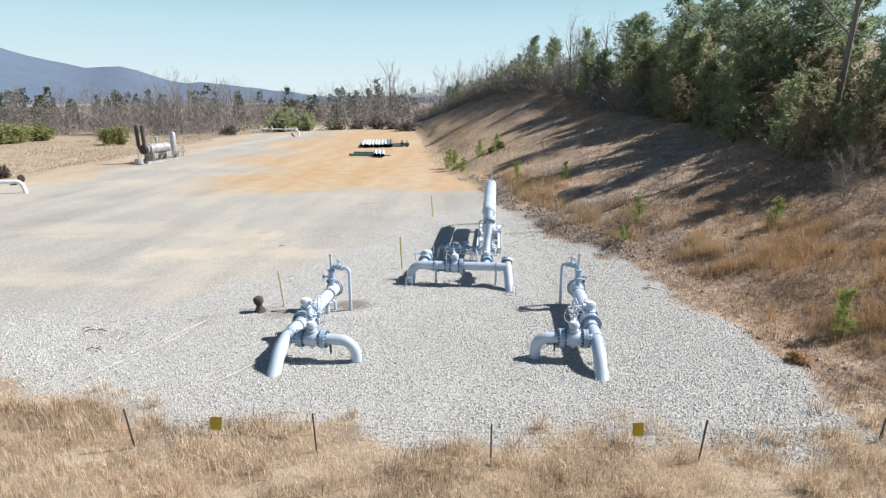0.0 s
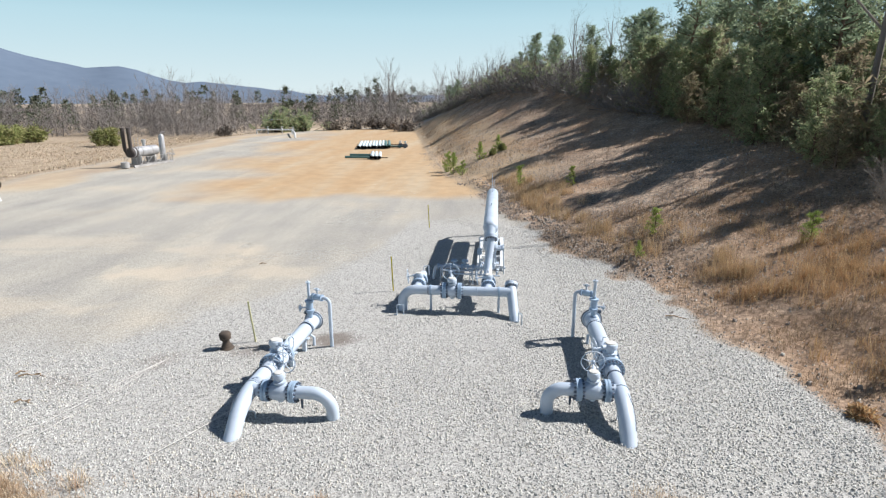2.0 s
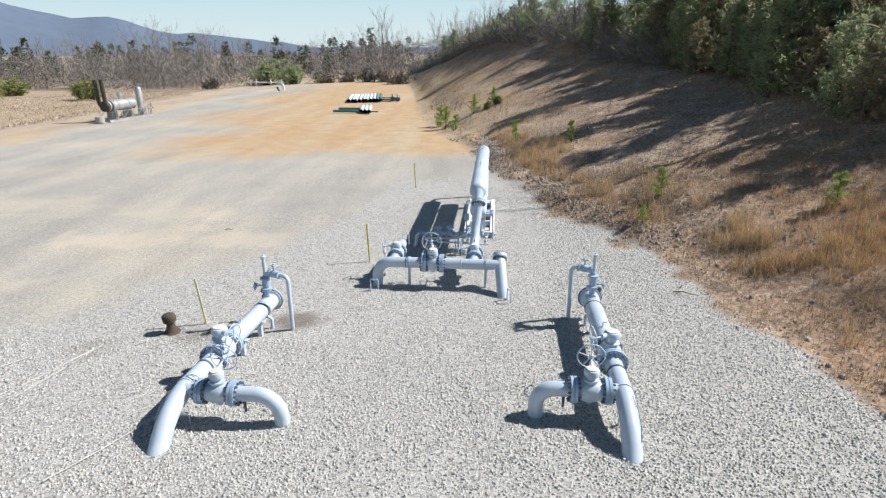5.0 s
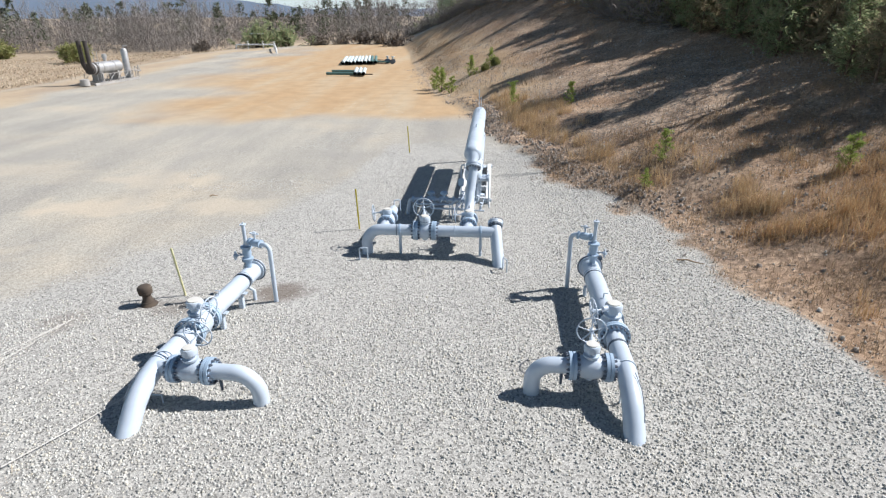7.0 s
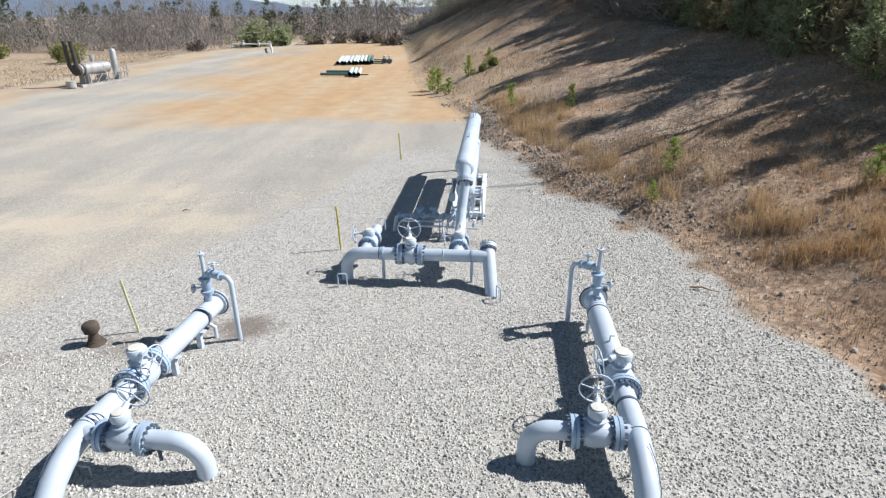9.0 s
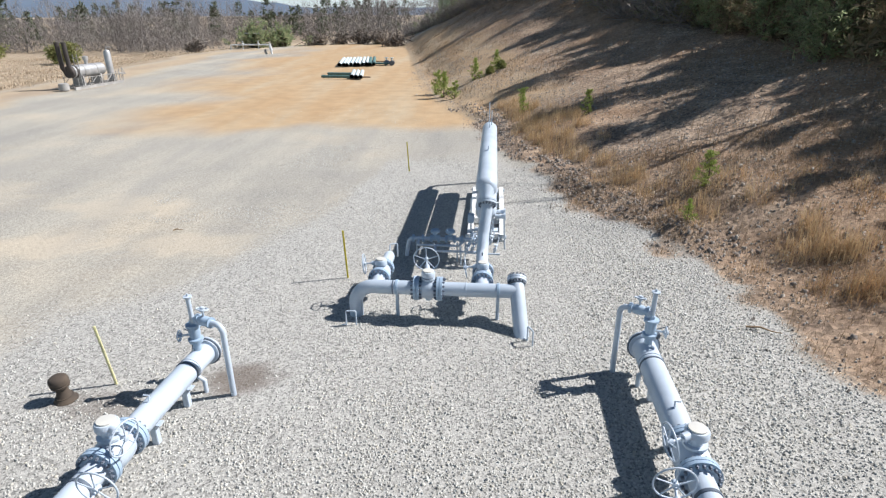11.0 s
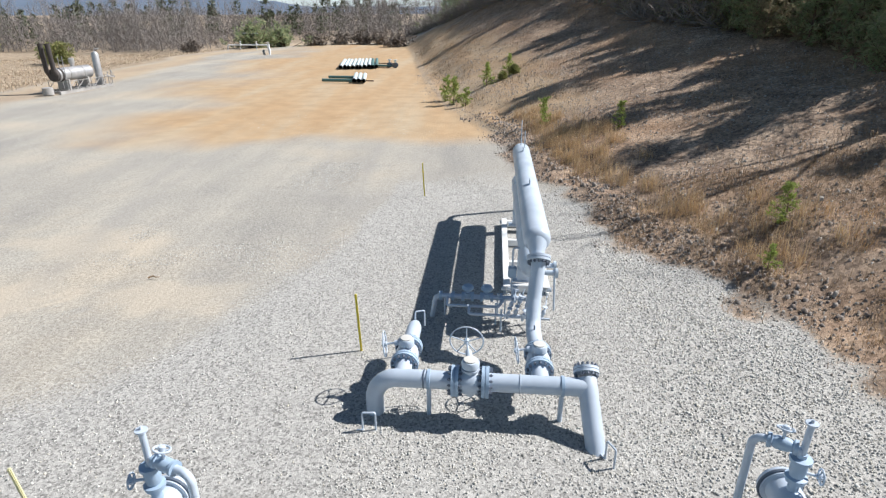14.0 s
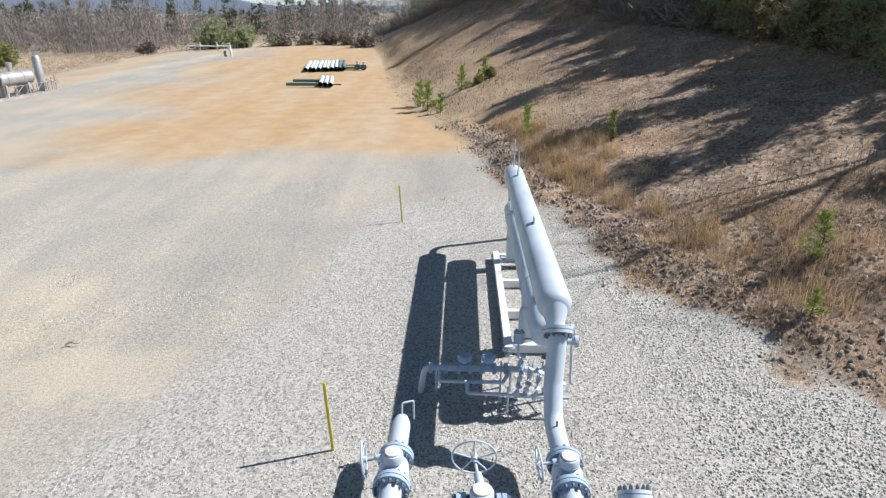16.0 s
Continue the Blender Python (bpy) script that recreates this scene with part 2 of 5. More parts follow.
def ring(centre, axis, radius, wire, bm=None, n=32, m=8):
    """A torus."""
    bm = bm or bmesh.new()
    q = Vector(axis).to_track_quat("Z", "Y").to_matrix()
    rows = []
    for i in range(n):
        a = 2 * math.pi * i / n
        rows.append([bm.verts.new(Vector(centre) + q @ Vector(((radius + wire * math.cos(b)) * math.cos(a), (radius + wire * math.cos(b)) * math.sin(a), wire * math.sin(b)))) for b in (2 * math.pi * j / m for j in range(m))])
    for i in range(n):
        for j in range(m):
            bm.faces.new((rows[i][j], rows[(i + 1) % n][j], rows[(i + 1) % n][(j + 1) % m], rows[i][(j + 1) % m]))
    return bm


def bolt_mesh():
    bm = turned([(0, 0.013), (0.012, 0.013), (0.0121, 0.022), (0.044, 0.022), (0.0441, 0.013), (0.056, 0.012)], (0, 0, 0), (0, 0, 1), n=6)
    me = bpy.data.meshes.new("bolt")
    bmesh.ops.recalc_face_normals(bm, faces=bm.faces)
    bm.to_mesh(me)
    bm.free()
    me.materials.append(M_BOLT)
    return me


BOLT = bolt_mesh()


def flange(parent, at, axis, r, thick=0.06, bolts=14, mat=None, face=1, blind=False):
    """A bolted pipe flange pair with its nuts; face: the side (+1 or -1) on which the nuts show, 0 both."""
    at, axis = Vector(at), Vector(axis).normalized()
    t = thick
    prof = [(-t, r * 0.9), (-t * 0.98, r), (-0.006, r), (-0.005, r * 0.93), (0.005, r * 0.93), (0.006, r), (t * 0.98, r), (t, r * 0.9)]
    if blind:
        prof.append((t + 0.004, r * 0.3))
    ob = part("flange", turned(prof, at, axis, n=32), mat or M_PAINT, parent)
    q = axis.to_track_quat("Z", "Y").to_matrix().to_4x4()
    for side in ((1, -1) if face == 0 else (face,)):
        for i in range(bolts):
            a = 2 * math.pi * (i + 0.5) / bolts
            b = part("bolt", BOLT, M_BOLT, ob)
            b.matrix_local = Matrix.Translation(at) @ q @ pose(0, 0, 0, 0, 0 if side > 0 else 180, 0) @ Matrix.Translation((r * 0.84 * math.cos(a), r * 0.84 * math.sin(a), t * 0.9))
    return ob


def handwheel(parent, centre, axis, radius, shaft_to):
    """A spoked valve wheel on a shaft."""
    axis = Vector(axis).normalized()
    centre = Vector(centre)
    rim = part("handwheel", ring(centre, axis, radius, 0.011, n=40), M_PAINT, parent)
    q = axis.to_track_quat("Z", "Y").to_matrix()
    for i in range(5):
        a = 2 * math.pi * i / 5 + 0.3
        tip = centre + q @ Vector((radius * math.cos(a), radius * math.sin(a), 0))
        part("spoke", tube([centre - axis * 0.02, centre.lerp(tip, 0.5) - axis * 0.012, tip], 0.009, n=8), M_PAINT, rim)
    part("hub", turned([(-0.045, 0.02), (-0.04, 0.036), (0.03, 0.036), (0.04, 0.02)], centre, axis, n=16), M_PAINT, rim)
    part("shaft", tube([centre, shaft_to], 0.017, n=10), M_PAINT, parent)
    return rim


def gate_valve(parent, at, axis, r, length, lift, wheel_at, wheel_axis, wheel_r, bolts=14, up=(0, 0, 1), cap=None):
    """A trunnion valve between two flange pairs, with a gear box on top and a wheel."""
    at, axis, up = Vector(at), Vector(axis).normalized(), Vector(up)
    h = length / 2
    body = part("valve_body", turned([(-h, r * 1.05), (-h * 0.75, r * 1.1), (-h * 0.55, r * 1.34), (-h * 0.2, r * 1.46), (h * 0.2, r * 1.46), (h * 0.55, r * 1.34), (h * 0.75, r * 1.1), (h, r * 1.05)], at, axis, n=28), M_PAINT, parent)
    flange(parent, at - axis * h, axis, r * 1.72, 0.055, bolts, M_VALVE_BLUE, 0)
    flange(parent, at + axis * h, axis, r * 1.72, 0.055, bolts, M_VALVE_BLUE, 0)
    part("drain_boss", turned([(0, r * 0.5), (r * 1.62, r * 0.5), (r * 1.64, r * 0.42), (r * 1.75, r * 0.4)], at, -up, n=16), M_PAINT, body)
    part("bonnet", turned([(r * 1.2, r * 0.75), (r * 1.52, r * 0.75), (r * 1.53, r * 0.98), (r * 1.75, r * 0.98), (r * 1.76, r * 0.6), (lift - 0.10, r * 0.6)], at, up, n=24), M_PAINT, body)
    gear = part("gear_box", turned([(lift - 0.11, r * 0.72), (lift - 0.10, r * 0.95), (lift - 0.03, r * 0.98), (lift, r * 0.86), (lift + 0.012, r * 0.5)], at, up, n=24), M_PAINT, parent)
    part("cover_plate", turned([(lift + 0.003, r * 0.74), (lift + 0.022, r * 0.72), (lift + 0.028, r * 0.3)], at, up, n=20), cap or M_PAINT_CAP, gear)
    top = at + up * (lift - 0.06)
    wa = Vector(wheel_at)
    d = (wa - top)
    part("gear_neck", tube([top, top + d * 0.55], [r * 0.42, r * 0.34], n=12), M_PAINT, gear)
    handwheel(parent, wa, wheel_axis, wheel_r, top + d * 0.3)


def band(parent, at, axis, r, width=0.03, mat=None):
    return part("weld_band", turned([(-width / 2, r), (-width / 2 + 0.003, r + 0.010), (width / 2 - 0.003, r + 0.010), (width / 2, r)], at, axis, n=28), mat or M_BAND, parent)


# ---- ground ----
TOE_Y = np.array([-40, 9, 12.7, 16.5, 21.6, 24.5, 28.5, 32.5, 39, 48.3, 63.5, 99.8, 140, 180, 3000.0])
TOE_X = np.array([9, 7.3, 7.2, 6.2, 4.6, 3.2, 1.8, 0.5, -0.47, -3.3, -6, -11, -17.8, -24, -24.0])
EDGE_Y = np.array([-40, 30, 38, 48, 56, 90, 107, 125, 3000.0])
EDGE_X = np.array([-36, -35, -34.5, -36, -36, -41, -40, -36, -36.0])


def lump(x, y, scale, seed=0.0):
    """Smooth value noise of about -1..1, vectorised."""
    x, y = np.asarray(x) / scale + seed * 17.3, np.asarray(y) / scale - seed * 9.1
    xi, yi = np.floor(x), np.floor(y)
    fx, fy = x - xi, y - yi
    fx, fy = fx * fx * (3 - 2 * fx), fy * fy * (3 - 2 * fy)

    def h(a, b):
        s = np.sin(a * 127.1 + b * 311.7 + seed * 3.3) * 43758.5453
        return (s - np.floor(s)) * 2 - 1
    return (h(xi, yi) * (1 - fx) + h(xi + 1, yi) * fx) * (1 - fy) + (h(xi, yi + 1) * (1 - fx) + h(xi + 1, yi + 1) * fx) * fy


def smooth(a, b, v):
    t = np.clip((v - a) / (b - a), 0, 1)
    return t * t * (3 - 2 * t)


def height(x, y):
    """The lie of the land: a level pad, a cut bank to its right, lower fields to its left."""
    x, y = np.asarray(x, float), np.asarray(y, float)
    dx = x - np.interp(y, TOE_Y, TOE_X) + 0.25 * lump(x, y, 2.2, 1)
    k = np.interp(y, [-40, 40, 58, 72, 88, 105, 128, 150, 200], [0.27, 0.27, 0.33, 0.47, 0.58, 0.60, 0.42, 0.12, 0.02])
    up = np.clip(dx, 0, None)
    rise = k * np.minimum(up, 15) + 0.10 * np.clip(up - 15, 0, 60)
    rise = rise - 0.2 * smooth(0, 1.2, up) * (1 - smooth(1.2, 3.5, up))
    left = np.clip(np.interp(y, EDGE_Y, EDGE_X) - x, 0, None)
    drop = -1.6 * smooth(0.5, 14, left) - 1.4 * smooth(14, 70, left)
    far = np.clip(y - 128, 0, None)
    drop = drop - 1.2 * smooth(0, 40, far) * (dx < 0)
    berm = (0.26 + 0.12 * lump(x, y, 0.8, 8) + 0.1 * lump(x, y, 2.1, 9)) * np.exp(-((dx - 1.0) / 0.55) ** 2) * smooth(20, 24, y) * (1 - smooth(42, 48, y))
    rough = (0.05 * lump(x, y, 1.1, 3) + 0.14 * lump(x, y, 3.7, 4)) * smooth(0.3, 2.5, up)
    rough = rough + (0.03 * lump(x, y, 0.7, 5) + 0.06 * lump(x, y, 2.1, 6)) * (1 - smooth(8.2, 9.6, y)) * (dx < 0)
    pad = 0.012 * lump(x, y, 2.4, 7)
    return rise + drop + rough + pad + berm


GRAVEL_X = [-16, -13, -10.2, -7.1, -5.2, -4.4, -3.9, -1.0, 2.0, 4.0, 9.0]
GRAVEL_Y = [12.6, 13.8, 16.0, 18.6, 23.0, 26.5, 29.2, 30.0, 30.2, 30.2, 30.2]


def ragged(x, y):
    """Distance past the foot of the bank, with a torn edge."""
    return x - np.interp(y, TOE_Y, TOE_X) + 0.6 * lump(x, y, 1.7, 46) + 0.35 * lump(x, y, 0.6, 47)


def gravel_amount(x, y):
    """How much loose crushed stone lies at a place, 0..1."""
    wob = 1.3 * lump(x, y, 3.4, 10) + 0.5 * lump(x, y, 1.6, 11) + 0.25 * lump(x, y, 0.6, 12)
    far = np.interp(x, GRAVEL_X, GRAVEL_Y) - y + wob
    near = y - (9.0 + np.clip(-7 - x, 0, 9) * 0.35) + 0.7 * lump(x, y, 1.3, 51) + 0.4 * lump(x, y, 0.5, 50)
    return smooth(-3.6, 2.6, far) * smooth(-0.7, 0.5, near) * smooth(-0.5, 0.9, -ragged(x, y))


def graded(lo, hi, fine_lo, fine_hi, step, mid_lo, mid_hi, mid_step, growth=1.25):
    out = list(np.arange(fine_lo, fine_hi + 1e-6, step))
    a = fine_lo
    while a > mid_lo:
        a -= mid_step
        out.append(a)
    s = mid_step
    while a > lo:
        s *= growth
        a -= s
        out.append(a)
    a, s = out[int((fine_hi - fine_lo) / step + 0.5)], mid_step
    while a < mid_hi:
        a += mid_step
        out.append(a)
    while a < hi:
        s *= growth
        a += s
        out.append(a)
    return np.array(sorted(set(np.round(out, 4))))


def build_ground():
    gx = graded(-3000, 3000, -14, 14, 0.22, -70, 40, 1.1)
    gy = graded(-300, 3500, 4, 42, 0.22, -8, 140, 1.1)
    X, Y = np.meshgrid(gx, gy)
    x, y = X.ravel(), Y.ravel()
    z = height(x, y)
    nx, ny = len(gx), len(gy)
    i = np.arange(nx * ny).reshape(ny, nx)
    faces = np.stack([i[:-1, :-1], i[:-1, 1:], i[1:, 1:], i[1:, :-1]], -1).reshape(-1, 4)
    me = fast_mesh("ground", np.stack([x, y, z], 1), faces, True)
    dx = x - np.interp(y, TOE_Y, TOE_X)
    left = np.interp(y, EDGE_Y, EDGE_X) - x
    wob = lump(x, y, 6, 21) * 2.0 + lump(x, y, 2, 22) * 0.7
    # r: loose stone, g: orange clay, b: dry grass, a: bank soil
    g = gravel_amount(x, y)
    front = np.interp(x, [-40, -17, -9.5, 0], [33, 34.5, 36.6, 37.8])
    leftclay = np.interp(y, [34, 45, 66, 85, 99, 125], [-15, -20.5, -24.5, -28, -28.5, -34])
    clay = smooth(-2.0, 3.5, y - front + wob * 0.8) * smooth(-6, 7, x - leftclay + wob * 1.8) * (1 - smooth(118, 128, y))
    strip = smooth(-1.5, 0.5, left + 4 + wob * 0.6) * (1 - smooth(-1, 2.5, left + wob * 0.5)) * smooth(36, 42, y)
    clay = np.maximum(clay, strip * 0.6) * (1 - smooth(-0.5, 1.5, dx))
    bank = smooth(-0.7, 0.6, ragged(x, y) + 0.12 * wob)
    washed = smooth(33, 44, y + wob) * (1 - smooth(5, 10, dx + wob))
    bank = bank * (1 - 0.62 * washed)
    clay = np.maximum(clay, washed * smooth(-0.5, 1.0, dx) * (1 - smooth(110, 128, y)))
    grass = np.maximum((1 - smooth(8.5, 9.8, y - np.clip(-7 - x, 0, 9) * 0.35 + 0.7 * lump(x, y, 1.3, 51) + 0.4 * lump(x, y, 0.5, 50))) * (dx < 0.5), smooth(-0.5, 2.0, left + 0.5 * wob))
    grass = np.maximum(grass, smooth(122, 130, y + wob) * (dx < 3))
    col = me.color_attributes.new("zones", "FLOAT_COLOR", "POINT")
    col.data.foreach_set("color", np.stack([g, clay, grass, bank], 1).astype(np.float32).ravel())
    # oily stains, sandy patches and worn wheel tracks on the pad
    def spot(cx, cy, rx, ry, seed):
        w = 0.35 * lump(x, y, 0.7, seed) + 0.3 * lump(x, y, 0.25, seed + 1)
        return 1 - smooth(0.45, 1.15, np.hypot((x - cx) / rx, (y - cy) / ry) + w)
    stain = np.maximum.reduce([spot(-4.15, 15.9, 0.75, 0.5, 71), 0.6 * spot(-6.2, 15.0, 0.9, 0.35, 72), 0.5 * spot(-7.9, 14.3, 0.5, 0.4, 73), 0.5 * spot(0.05, 20.2, 0.4, 0.25, 74), 0.45 * spot(-9.6, 13.2, 0.6, 0.3, 75)])
    sand = np.maximum.reduce([spot(-11.6, 21.3, 2.6, 1.0, 76), 0.8 * spot(-7.6, 21.6, 1.6, 1.0, 77), 0.7 * spot(-14.5, 17.6, 3.2, 1.0, 78), 0.7 * spot(-11.0, 24.4, 2.4, 1.1, 79), 0.6 * spot(-18.5, 25.5, 4.0, 2.0, 80), 0.5 * spot(-4.9, 11.1, 0.5, 0.35, 81)])
    track = np.zeros_like(x)
    for off in (-3.2, -1.5, 1.6, 3.4, 8.2, 9.9):
        c_line = -12.5 + off - 0.13 * (y - 20) + 1.6 * np.sin(y / 17 + off)
        track = np.maximum(track, np.exp(-((x - c_line) / 0.28) ** 2) * (0.4 + 0.6 * (lump(x, y, 2.6, 82) > -0.2)))
    track = track * smooth(19, 23, y) * (1 - smooth(95, 115, y))
    marks = me.color_attributes.new("marks", "FLOAT_COLOR", "POINT")
    marks.data.foreach_set("color", np.stack([stain, sand, track, np.ones_like(x)], 1).astype(np.float32).ravel())
    m, nt, b = material("pad_and_fields", 0.92)
    b.inputs["Specular IOR Level"].default_value = 0.2
    at = nt.nodes.new("ShaderNodeAttribute")
    at.attribute_name = "zones"
    sep = nt.nodes.new("ShaderNodeSeparateColor")
    nt.links.new(at.outputs["Color"], sep.inputs["Color"])
    n_big = noise_tex(nt, 0.16, 5).outputs["Fac"]
    n_mid = noise_tex(nt, 0.9, 6).outputs["Fac"]
    n_fine = noise_tex(nt, 14, 6, 0.65).outputs["Fac"]
    n_grit = noise_tex(nt, 45, 4, 0.7).outputs["Fac"]
    vor = node(nt, "ShaderNodeTexVoronoi", Scale=32.0)
    tc = nt.nodes.new("ShaderNodeTexCoord")
    nt.links.new(tc.outputs["Object"], vor.inputs["Vector"])
    stretch = nt.nodes.new("ShaderNodeMapping")
    stretch.inputs["Scale"].default_value = (0.36, 0.05, 1)
    stretch.inputs["Rotation"].default_value = (0, 0, 0.22)
    nt.links.new(tc.outputs["Object"], stretch.inputs["Vector"])
    streak = node(nt, "ShaderNodeTexNoise", Scale=1.0, Detail=6.0, Roughness=0.6)
    nt.links.new(stretch.outputs["Vector"], streak.inputs["Vector"])
    pad = ramp(nt, n_big, [(0.34, (0.40, 0.385, 0.355)), (0.52, (0.455, 0.43, 0.385)), (0.68, (0.53, 0.475, 0.395))])
    pad = mix(nt, 0.75, pad, ramp(nt, streak.outputs["Fac"], [(0.36, (0.79, 0.785, 0.785)), (0.6, (1.06, 1.04, 1.0))]), "MULTIPLY")
    pad = mix(nt, 0.65, pad, ramp(nt, n_fine, [(0.3, (0.62, 0.62, 0.62)), (0.7, (1.12, 1.12, 1.12))]), "MULTIPLY")
    # ground among the stones; its dark cells paint in the shade of the gaps
    stone = ramp(nt, vor.outputs["Color"], [(0.05, (0.16, 0.157, 0.148)), (0.4, (0.36, 0.35, 0.33)), (0.95, (0.54, 0.525, 0.495))])
    speck = ramp(nt, vor.outputs["Color"], [(0.15, (0.72, 0.72, 0.72)), (0.5, (1.0, 1.0, 1.0)), (0.9, (1.16, 1.16, 1.16))])
    pad = mix(nt, 0.8, pad, speck, "MULTIPLY")
    clay_c = ramp(nt, streak.outputs["Fac"], [(0.25, (0.44, 0.285, 0.155)), (0.5, (0.47, 0.335, 0.205)), (0.75, (0.48, 0.395, 0.285))])
    clay_c = mix(nt, 0.5, clay_c, ramp(nt, n_mid, [(0.3, (0.7, 0.7, 0.7)), (0.7, (1.1, 1.1, 1.1))]), "MULTIPLY")
    grass_c = ramp(nt, n_mid, [(0.3, (0.26, 0.195, 0.14)), (0.5, (0.40, 0.315, 0.225)), (0.72, (0.52, 0.425, 0.315))])
    grass_c = mix(nt, 0.6, grass_c, ramp(nt, n_grit, [(0.3, (0.5, 0.5, 0.5)), (0.7, (1.15, 1.15, 1.15))]), "MULTIPLY")
    bank_c = ramp(nt, n_mid, [(0.28, (0.20, 0.145, 0.11)), (0.5, (0.33, 0.245, 0.18)), (0.72, (0.47, 0.365, 0.275))])
    chips = node(nt, "ShaderNodeTexVoronoi", Scale=9.0)
    nt.links.new(tc.outputs["Object"], chips.inputs["Vector"])
    bank_c = mix(nt, 0.85, bank_c, ramp(nt, chips.outputs["Color"], [(0.1, (0.42, 0.41, 0.41)), (0.5, (0.95, 0.95, 0.95)), (0.9, (1.55, 1.52, 1.48))]), "MULTIPLY")
    red = ramp(nt, n_big, [(0.45, (0, 0, 0)), (0.62, (1, 1, 1))])
    bank_c = mix(nt, calc(nt, "MULTIPLY", red, 0.4), bank_c, (0.44, 0.265, 0.15))
    bank_c = mix(nt, 0.8, bank_c, ramp(nt, n_fine, [(0.3, (0.5, 0.5, 0.5)), (0.7, (1.2, 1.2, 1.2))]), "MULTIPLY")

    def edge(sock, rough=0.5, gain=2.5):
        v = calc(nt, "ADD", sock, calc(nt, "MULTIPLY", calc(nt, "SUBTRACT", n_fine, 0.5), rough))
        return calc(nt, "MULTIPLY", calc(nt, "SUBTRACT", v, 0.5 - 0.5 / gain), gain, True)
    mk = nt.nodes.new("ShaderNodeAttribute")
    mk.attribute_name = "marks"
    msep = nt.nodes.new("ShaderNodeSeparateColor")
    nt.links.new(mk.outputs["Color"], msep.inputs["Color"])
    pad = mix(nt, calc(nt, "MULTIPLY", msep.outputs["Green"], 0.55), pad, (0.57, 0.485, 0.375))
    pad = mix(nt, calc(nt, "MULTIPLY", msep.outputs["Blue"], 0.38), pad, (0.33, 0.315, 0.295))
    tint = calc(nt, "ADD", sep.outputs["Green"], calc(nt, "MULTIPLY", calc(nt, "SUBTRACT", streak.outputs["Fac"], 0.5), 0.8))
    c = mix(nt, edge(tint, 0.6, 1.4), pad, clay_c)
    c = mix(nt, edge(sep.outputs["Red"], 1.0), c, stone)
    c = mix(nt, edge(sep.outputs["Blue"], 0.9), c, grass_c)
    c = mix(nt, edge(at.outputs["Alpha"], 0.9), c, bank_c)
    c = mix(nt, calc(nt, "MULTIPLY", msep.outputs["Red"], 0.8), c, (0.16, 0.13, 0.11))
    nt.links.new(c, b.inputs["Base Color"])
    bump(nt, b, calc(nt, "ADD", n_fine, calc(nt, "MULTIPLY", n_grit, 0.5)), 0.55, 0.04)
    me.materials.append(m)
    tagged(new("ground", me), "pale gravel and orange clay pad with a grassy bank", "ground", kind="structure")


build_ground()


def ground_at(x, y):
    return float(height(np.array([x]), np.array([y]))[0])


# ---- the hills beyond the fields, coloured blue for haze ----
def build_hills():
    ang = np.linspace(-75, 60, 110)
    steps = np.linspace(0, 1, 9)
    prof_a = [-75, -46, -41, -37.5, -34.6, -31, -28.8, -27.4, -22, -19, -14, 60]
    prof_h = [190, 240, 205, 160, 131, 132, 99, 83, 66, 48, 28, 20]
    crest = np.interp(ang, prof_a, prof_h) + 5 * lump(ang * 9, ang * 0, 9, 31) + 3 * lump(ang * 9, ang * 0, 3, 32)
    V, F = [], []
    for i, a in enumerate(ang):
        for j, s in enumerate(steps):
            d = 1950 + 650 * s
            V.append((d * math.sin(radians(a)), d * math.cos(radians(a)), -6 + crest[i] * math.sin(s * math.pi / 2) ** 1.3))
    n = len(steps)
    for i in range(len(ang) - 1):
        for j in range(n - 1):
            F.append((i * n + j, (i + 1) * n + j, (i + 1) * n + j + 1, i * n + j + 1))
    m, nt, b = material("hazed_hill", 1.0)
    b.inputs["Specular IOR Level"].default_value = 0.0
    # the blue-grey base colour carries the distance haze over the woods
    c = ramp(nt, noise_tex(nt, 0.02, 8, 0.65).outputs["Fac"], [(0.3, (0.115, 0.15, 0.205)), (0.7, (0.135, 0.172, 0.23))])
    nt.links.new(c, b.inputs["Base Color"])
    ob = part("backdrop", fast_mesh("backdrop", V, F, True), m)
    tagged(ob, "long wooded ridge beyond the fields, haze put in its blue colour", "hill", kind="structure")


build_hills()


